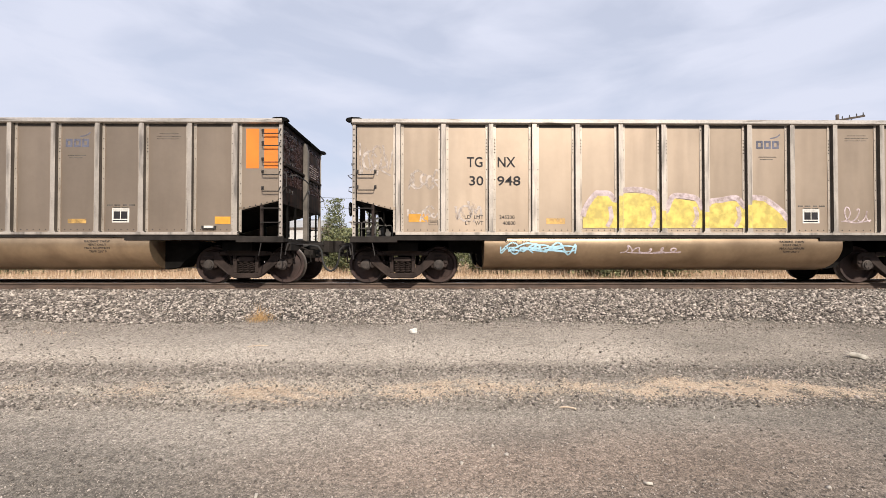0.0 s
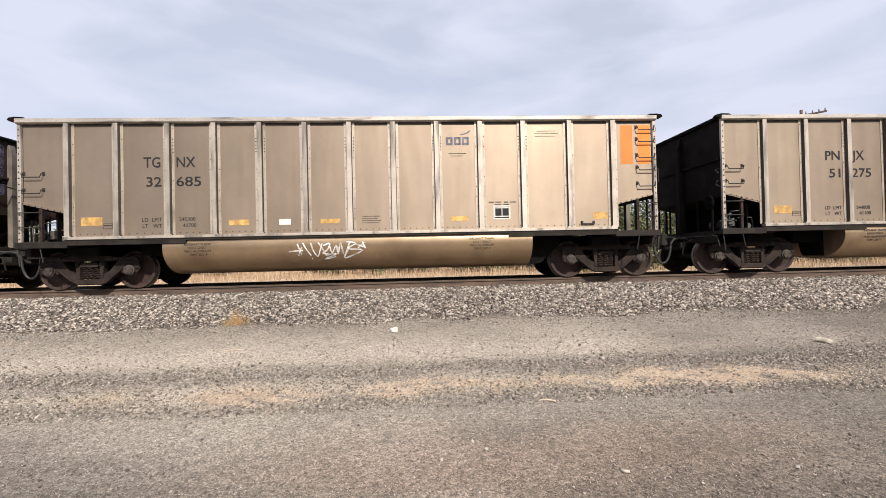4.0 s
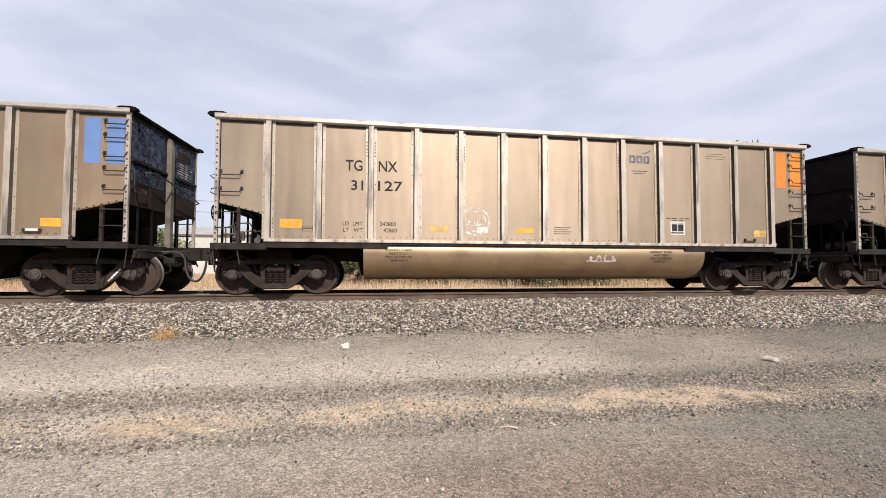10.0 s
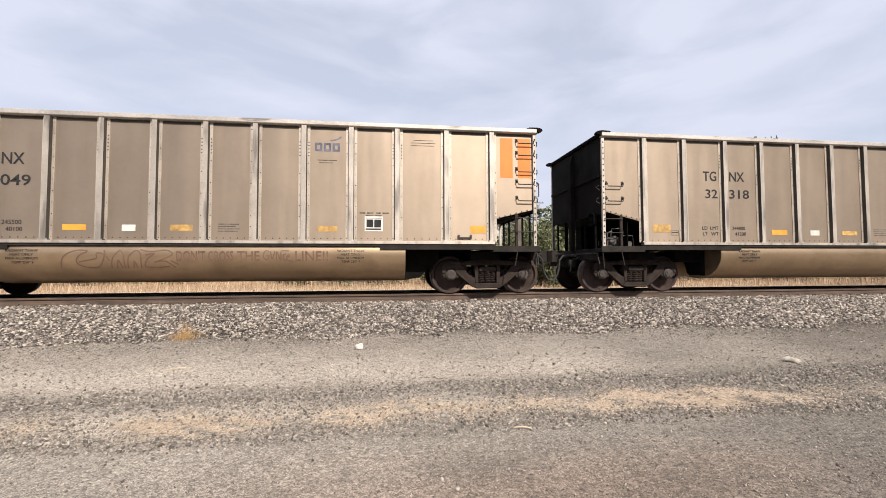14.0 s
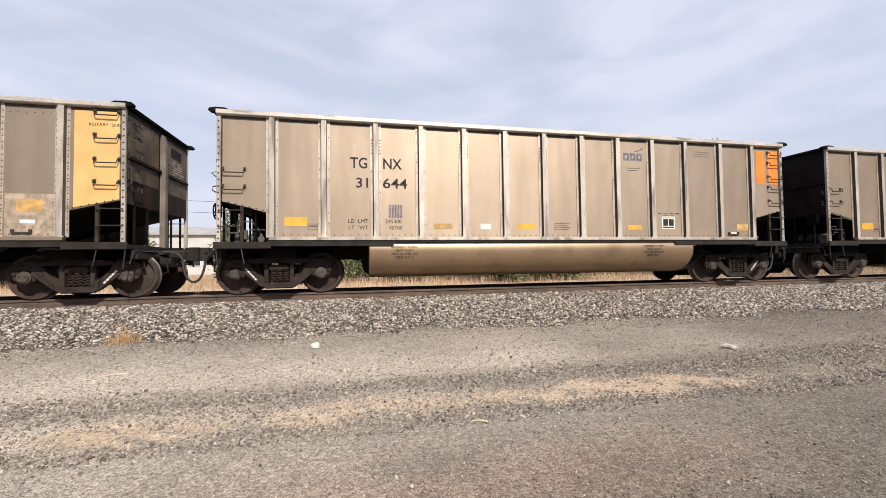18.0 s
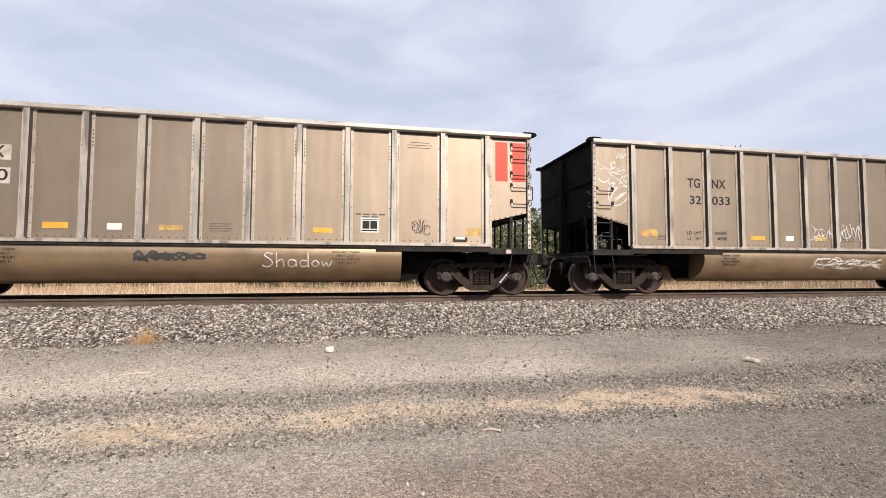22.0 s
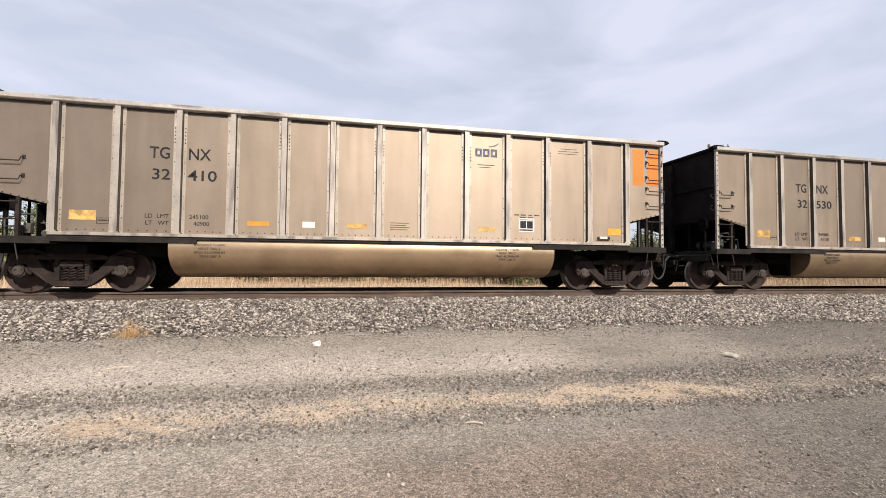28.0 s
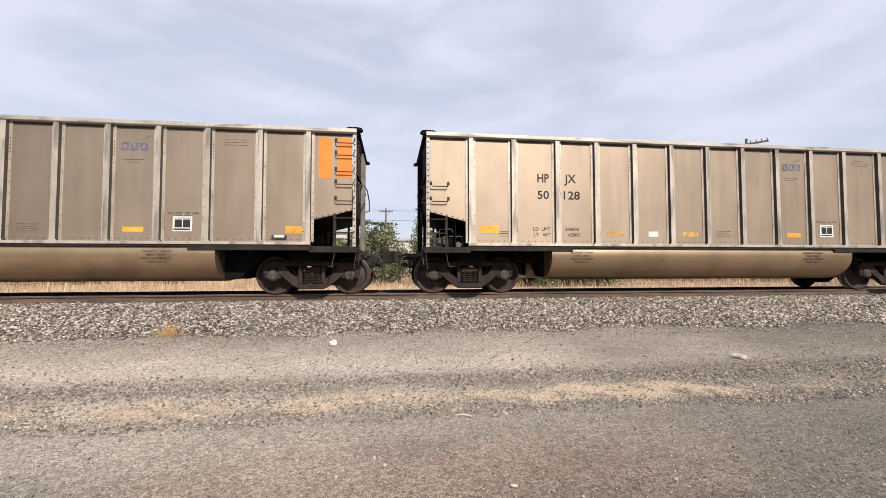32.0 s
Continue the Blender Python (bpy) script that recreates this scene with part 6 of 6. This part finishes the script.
def build_verge():
    rng = np.random.default_rng(21)
    # heaps: middle along the road, half length, straws
    heaps = ((-7.4, 0.7, 700), (-5.2, 0.5, 700), (-3.45, 0.3, 1000), (-1.9, 0.5, 7500), (-1.25, 0.25, 800), (-0.2, 0.36, 4800), (0.75, 0.5, 2800), (1.75, 0.3, 1800), (2.6, 0.4, 6500), (3.35, 0.5, 15000), (4.2, 0.4, 4500), (4.9, 0.5, 800), (6.6, 0.9, 700), (9.0, 1.4, 500))
    x = np.concatenate([cx + w * rng.uniform(-1, 1, k) ** 1.0 + rng.normal(0, 0.12, k) for cx, w, k in heaps] + [rng.uniform(-11, 14, 1500)])
    n = len(x)
    wave = 0.06 * np.sin(0.9 * x) + 0.05 * np.sin(2.1 * x + 1)
    y = 4.70 + wave + rng.normal(0, 0.155, n) + 0.07 * np.sin(5 * x)
    lump = np.sin(9.1 * x + 3.0 * np.sin(4.3 * y)) * np.sin(13.0 * y + 2.0 * np.sin(3.7 * x))
    keep = lump > rng.uniform(-0.9, 0.45, n)
    x, y = x[keep], y[keep]
    p = np.stack([x, y, ground_z(x, y) + ripple(x, y) + 0.004], -1)
    blades("straw", p, np.full(len(p), 0.045), 0.0065, (1.47, 0.10), M["straw"], "pale straw and wood chips strewn along the road", "straw", 22)
    # an orange dry weed on the ballast
    n = 620
    r = rng.normal(0, 1, (n, 2)) * np.where(rng.uniform(0, 1, n) < 0.8, 1.0, 0.35)[:, None]
    x, y = WEED[0] + r[:, 0] * 0.14, WEED[1] + r[:, 1] * 0.10
    p = np.stack([x, y, ground_z(x, y) + 0.02], -1)
    tall = (np.abs(r[:, 0]) < 0.5) & (rng.uniform(0, 1, n) < 0.25)
    weed = blades("dry_weed", p, np.where(tall, 0.34, 0.07), 0.005, (0.55, 0.40), M["rust_weed"], "orange-brown dried weed on the ballast", "weed", 23)
    weed["kind"] = ""
    for i, (cx, cy, k) in enumerate(((6.4, 8.95, 60), (9.5, 9.0, 40), (-9.0, 5.0, 40), (-7.0, 7.4, 60), (2.2, 8.9, 30))):
        r = rng.normal(0, 0.10, (k, 2))
        x, y = cx + r[:, 0] * 2, cy + r[:, 1]
        p = np.stack([x, y, ground_z(x, y) + 0.01], -1)
        blades("grass_tuft", p, np.full(k, 0.07), 0.006, (0.8, 0.4), M["straw"], "small tuft of dry grass in the gravel", "grass tuft", 40 + i)


def lone_stone(name, at, size, mat, label, category, seed, turn=0, rough=0.22, tip=0, lobes=()):
    bm = bmesh.new()
    bmesh.ops.create_icosphere(bm, subdivisions=2, radius=1.0)
    for lx, lz, lr in lobes:
        bmesh.ops.create_icosphere(bm, subdivisions=1, radius=lr, matrix=Matrix.Translation((lx, 0, lz)))
    for v in bm.verts:
        k = 1 + rough * noise.noise(v.co * 1.5 + Vector((seed, 0, 0))) + 0.4 * rough * noise.noise(v.co * 3.7)
        v.co = Vector((v.co.x * size[0] * k, v.co.y * size[1] * k, v.co.z * size[2] * k))
    ob = tagged(new(name, finish(bm, name, mat, smooth=False)), label, category)
    ob.matrix_basis = pose(*at, 0, tip, turn)
    return ob


WEED = (-3.70, 8.52)


def on_ground(x, y, up=0.0):
    return (x, y, float(ground_z(x, y) + ripple(x, y)) + up)


build_verge()
lone_stone("white_rock", on_ground(-0.48, 7.50, 0.052), (0.052, 0.05, 0.05), M["white_stone"], "white broken rock lying on the gravel", "rock", 3, rough=0.3, lobes=((0.7, 0.55, 0.8), (-0.8, 0.35, 0.62), (0.8, -0.3, 0.7), (-0.6, -0.4, 0.6)))
lone_stone("bleached_wood", on_ground(6.10, 5.93, 0.04), (0.125, 0.05, 0.04), M["driftwood"], "sun-bleached lump of wood on the gravel", "wood", 5, -20, 0.35, 14)


def build_litter():
    """Pale stones and dead twigs strewn over the road."""
    rng = np.random.default_rng(51)
    n = 170
    y = 2.1 + 5.6 * rng.uniform(0, 1, n) ** 1.2
    x = 0.6 + 0.2 * y + rng.uniform(-1, 1, n) * (0.8 + 1.25 * y)
    s = np.clip(rng.lognormal(np.log(0.009), 0.45, n), 0.005, 0.024)
    scatter("pale_stones", np.stack([x, y, ground_z(x, y) + ripple(x, y)], -1), s, M["bone"], "pale stones scattered over the gravel road", "stones", 52, 0.6, 0.1)
    for cx, cy, ln, turn in ((7.2, 4.85, 0.26, 12), (3.62, 5.16, 0.20, 48), (1.3, 4.15, 0.16, -20), (-2.9, 6.6, 0.30, 8)):
        bm = bmesh.new()
        rnd = random.Random(int(cx * 10) + 60)
        pipe(bm, [(ln * (f - 0.5), rnd.uniform(-0.012, 0.012), 0.008 + 0.012 * math.sin(3 * f)) for f in np.linspace(0, 1, 6)], 0.007, 5)
        twig = tagged(new("twig", finish(bm, "twig", M["bark"] if cx > 2 else M["straw"])), "dead twig lying on the gravel", "twig", "twigs on the road")
        twig.matrix_basis = pose(*on_ground(cx, cy, 0.004), 0, 0, turn)


build_litter()


# ---- field and distance ----
def build_field():
    rng = np.random.default_rng(31)
    n = 42000
    y = 20.0 + 22 * rng.uniform(0, 1, n) ** 1.5
    x = rng.uniform(-1.35, 1.75, n) * y
    p = np.stack([x, y, ground_z(x, y)], -1)
    blades("dry_grass", p, np.where(y < 22.5, 0.26, 0.50), 0.016, (0.15, 0.25), M["dry_grass"], "tall dry tan grass in the field", "grass", 32)


def bush(name, at, r, h, seed, label, category="bush"):
    rnd = random.Random(seed)
    rng = np.random.default_rng(seed)
    top = thing(name, label, category, "bushes behind the track", "", pose(*at))
    bm = bmesh.new()
    for k in range(5):
        a = 2 * math.pi * k / 5 + rnd.random()
        q = (0.45 * r * math.cos(a), 0.45 * r * math.sin(a), h * 0.62)
        pipe(bm, [(0.05 * math.cos(a), 0.05 * math.sin(a), -0.1), (q[0] * 0.4, q[1] * 0.4, h * 0.3), q], 0.03 + 0.01 * h, 5)
    part("trunk", bm, M["bark"], top)
    n = 5200
    # leaves in lumps round the limbs
    lump = rng.normal(0, 1, (26, 3)) * np.array([r * 0.42, r * 0.42, h * 0.25]) + np.array([0, 0, h * 0.47])
    c = lump[rng.integers(0, 26, n)] + rng.normal(0, 1, (n, 3)) * np.array([r * 0.15, r * 0.15, h * 0.085])
    c[:, 2] = np.clip(c[:, 2], 0.05, h)
    s = rng.uniform(0.05, 0.135, n) * (0.8 + 0.2 * r)
    d1 = rng.normal(0, 1, (n, 3))
    d1 /= np.linalg.norm(d1, axis=1)[:, None]
    d2 = np.cross(d1, rng.normal(0, 1, (n, 3)))
    d2 /= np.linalg.norm(d2, axis=1)[:, None]
    co = np.stack([c - d1 * s[:, None], c + d2 * (s * 0.4)[:, None], c + d1 * s[:, None], c - d2 * (s * 0.4)[:, None]], 1).reshape(-1, 3)
    me = bpy.data.meshes.new("crown")
    me.from_pydata(co.tolist(), [], np.arange(n * 4).reshape(n, 4).tolist())
    me.materials.append(M["leaf"])
    part("crown", me, None, top)
    return top


M["stucco"] = material("white_painted_wall", (0.46, 0.45, 0.435), 0.8, 0.0, [(0.6, 0.85, 1.06), (9, 0.95, 1.03)], 0.1, 20)
M["roof"] = material("grey_metal_roof", (0.35, 0.34, 0.33), 0.6, 0.2, [(0.8, 0.8, 1.1)], 0.1, 10)
M["pane"] = material("dark_window_glass", (0.03, 0.035, 0.04), 0.1, 0.0)
M["pole"] = material("weathered_pole_timber", (0.13, 0.10, 0.08), 0.9, 0.0, [(10, 0.7, 1.3)], 0.4, 30)
M["wire"] = material("dark_wire", (0.05, 0.05, 0.055), 0.6, 0.3)


def building(x0, x1, y0, y1, h, label, windows=(), roof_rise=0.5):
    ob = thing("building", label, "building", "", "", pose(0, 0, 0.25))
    bm = bmesh.new()
    box(bm, x0, x1, y0, y1, -0.5, h)
    part("wall", bm, M["stucco"], ob)
    bm = bmesh.new()
    ym = (y0 + y1) / 2
    prism(bm, [(y0 - 0.4, h + 0.002), (y1 + 0.4, h + 0.002), (ym, h + roof_rise)], "x", x0 - 0.4, x1 + 0.4)
    part("roof", bm, M["roof"], ob)
    for wx, wz, ww, wh in windows:
        bm = bmesh.new()
        box(bm, wx, wx + ww, y0 - 0.03, y0 + 0.02, wz, wz + wh)
        win = part("window", bm, M["pane"], ob)
        bm = bmesh.new()
        for a, b, c, d in ((wx - 0.1, wx, wz - 0.1, wz + wh + 0.1), (wx + ww, wx + ww + 0.1, wz - 0.1, wz + wh + 0.1), (wx, wx + ww, wz - 0.1, wz), (wx, wx + ww, wz + wh, wz + wh + 0.1)):
            box(bm, a, b, y0 - 0.06, y0 - 0.002, c, d)
        part("frame", bm, M["stucco"], win)
    return ob


def utility_pole(x, y, h, arm_turn, label, reach=(-1.25, 1.25), tin=True):
    """A timber pole with a crossarm from reach[0] to reach[1], insulators and, as a rule, a transformer."""
    ob = thing("utility_pole", label, "utility pole", "utility poles", "", pose(x, y, 0.2, 0, 0, arm_turn))
    bm = bmesh.new()
    rod(bm, (0, 0, -0.5), (0, 0, h), 0.16, 10, 0.10)
    part("pole", bm, M["pole"], ob)
    bm = bmesh.new()
    box(bm, reach[0], reach[1], -0.20, -0.105, h - 0.55, h - 0.42)
    part("crossarm", bm, M["pole"], ob)
    bm = bmesh.new()
    pipe(bm, [(0.0, -0.15, h - 1.25), (reach[1] * 0.55, -0.15, h - 0.55)], 0.025, 5)
    part("brace", bm, M["wire"], ob)
    for f in (0.06, 0.27, 0.5, 0.73, 0.94):
        k = reach[0] + (reach[1] - reach[0]) * f
        if abs(k) < 0.1:
            continue
        bm = bmesh.new()
        rod(bm, (k, -0.15, h - 0.418), (k, -0.15, h - 0.22), 0.04, 8, 0.025)
        part("insulator", bm, M["wire"], ob)
    if tin:
        bm = bmesh.new()
        rod(bm, (0.34, -0.25, h - 1.7), (0.34, -0.25, h - 0.85), 0.24, 12)
        part("transformer", bm, M["roof"], ob)
    return ob


def spot(az, dist):
    """A place by its bearing from the road, in degrees to the right of square to the track."""
    return dist * math.sin(radians(az)), dist * math.cos(radians(az))


def sign_pylon(x, y, h):
    ob = thing("sign_pylon", "tall white sign pylon with dark gaps between its boards", "sign", "", "", pose(x, y, 0.2))
    for k in range(2):
        bm = bmesh.new()
        rod(bm, (0.35 - 0.7 * k, 0.1, -0.5), (0.35 - 0.7 * k, 0.1, h), 0.09, 8)
        part("post", bm, M["pole"], ob)
    for k in range(4):
        bm = bmesh.new()
        box(bm, -0.62, 0.62, -0.12, 0.06, h - 1.05 * (k + 1) + 0.14, h - 1.05 * k)
        part("board", bm, M["stucco"], ob)


def build_bank():
    """A wooded bank that closes the place behind the road."""
    rng = np.random.default_rng(91)
    bm = bmesh.new()
    rings = []
    for i, a in enumerate(np.linspace(78, 292, 90)):
        x, y = spot(float(a), 46)
        h = 7.5 + 2.2 * math.sin(3.1 * i) * math.sin(0.7 * i) + rng.uniform(-1, 1)
        k = 1.12
        rings.append([bm.verts.new(p) for p in ((x, y, -0.5), (x * 1.02, y * 1.02, h * 0.6), (x * 1.06, y * 1.06, h), (x * k, y * k, -0.5))])
    for p, q in zip(rings, rings[1:]):
        for n in range(4):
            bm.faces.new((p[n], q[n], q[(n + 1) % 4], p[(n + 1) % 4]))
    bm.faces.new(rings[0])
    bm.faces.new(rings[-1][::-1])
    tagged(new("backdrop", finish(bm, "backdrop", M["bank"])), "dark olive wooded bank behind the road", "backdrop", "", "structure")


M["bank"] = material("dark_scrub", (0.07, 0.068, 0.04), 0.95, 0.0, [(0.6, 0.6, 1.4), (6, 0.6, 1.4)], 0.6, 4.0)


def build_distance():
    build_bank()
    build_field()
    rnd = random.Random(77)
    k = 0
    for x in np.arange(-38, 56, 1.35):
        bx, by = x + rnd.uniform(-0.7, 0.7), 29 + rnd.uniform(-2, 4)
        az = math.degrees(math.atan2(bx, by))
        h = rnd.uniform(3.1, 4.2)
        if -24.5 < az < -15.8:
            continue
        if -12.5 < az < -5.5:
            h *= 0.85
        bush("bush", (bx, by, 0.25), h * 0.42, h, 300 + k, "olive-green scrubby bush in dry grass")
        k += 1
    for az, dist, h in ((-14.3, 40, 6.4), (-8.6, 38, 5.4), (6.0, 40, 6.6), (17.3, 42, 8.3), (33.0, 44, 7.0), (-33.0, 44, 6.0), (18.6, 45, 7.2)):
        x, y = spot(az, dist)
        bush("tree", (x, y, 0.3), h * 0.30, h, 700 + k, "slender leafy tree rising over the bushes", "tree")
        k += 1
    for az, dist, h in ((19.6, 27, 4.4), (21.0, 30, 5.0), (22.3, 26, 4.0), (23.6, 29, 5.2), (25.0, 27, 4.5), (26.5, 30, 4.8), (28.2, 28, 4.2), (30.0, 29, 4.6)):
        x, y = spot(az, dist)
        bush("bush", (x, y, 0.25), h * 0.40, h, 800 + k, "tall dark olive bush crowding the fence line")
        k += 1
    building(-25.0, -16.2, 55, 63, 4.9, "white house with a beige roof behind the track", [(-23.6, 1.3, 1.4, 1.2), (-19.0, 1.2, 1.2, 2.2)], 1.3)
    building(-14.0, -6.2, 65, 74, 6.4, "pale two-storey building behind the bushes", [(-12.6, 3.2, 1.6, 1.4), (-9.0, 3.2, 1.6, 1.4)], 0.9)
    building(-2, 12, 82, 92, 6.2, "long low white warehouse behind the bushes", [(x, 1.4, 2.2, 1.6) for x in (0, 5)], 0.8)
    building(13.5, 19.0, 70, 80, 8.3, "flat-roofed pale building behind the bushes", [(14.6, 5.2, 1.6, 1.4)], 0.5)
    building(44, 74, 70, 84, 5.0, "pale low shed behind the bushes", [(x, 1.4, 2.2, 1.6) for x in (48, 55, 62)])
    sign_pylon(*spot(10.4, 60), 11.4)
    utility_pole(29.5, 30.0, 11.75, -50, "weathered timber utility pole with a one-sided crossarm", (-0.15, 1.45), False)
    utility_pole(-0.36, 60.0, 9.66, 8, "slim timber utility pole with a short crossarm", (-1.0, 1.0), False)
    for x, y in ((24.0, 66.0), (-36.0, 58.0)):
        utility_pole(x, y, 12.2, 5, "weathered timber utility pole with a crossarm and transformer")
    ob = thing("power_line", "thin dark wires strung between the poles", "wire")
    poles = [(-96, 50), (-36, 58), (24, 66), (96, 76)]
    for dz in (10.1, 8.6):
        for a, b in zip(poles, poles[1:]):
            bm = bmesh.new()
            pts = []
            for i in range(13):
                f = i / 12
                pts.append((a[0] + (b[0] - a[0]) * f, a[1] + (b[1] - a[1]) * f, dz + 0.2 - 1.6 * f * (1 - f) * (math.dist(a, b) / 60)))
            pipe(bm, pts, 0.024, 4)
            part("wire", bm, M["wire"], ob)


build_distance()


# ---- what moves ----
def motions():
    times = sorted({1.0 * i for i in range(33)} | {1.0 * t for t in PULL_T})
    for k, car in enumerate(TRAIN):
        walk(car, [(t, car_pose(k, t)) for t in times])
    spin = []
    for f in range(0, 961, 2):
        t = f / FPS
        spin.append((t, math.degrees((way(t) - way(0)) / WR)))
    for car in TRAIN:
        for ob in car.children:
            if ob.name.startswith("wheelset"):
                x = ob.matrix_basis.translation.x
                walk(ob, [(t, pose(x, 0, WR, 0, a, 0)) for t, a in spin])


motions()
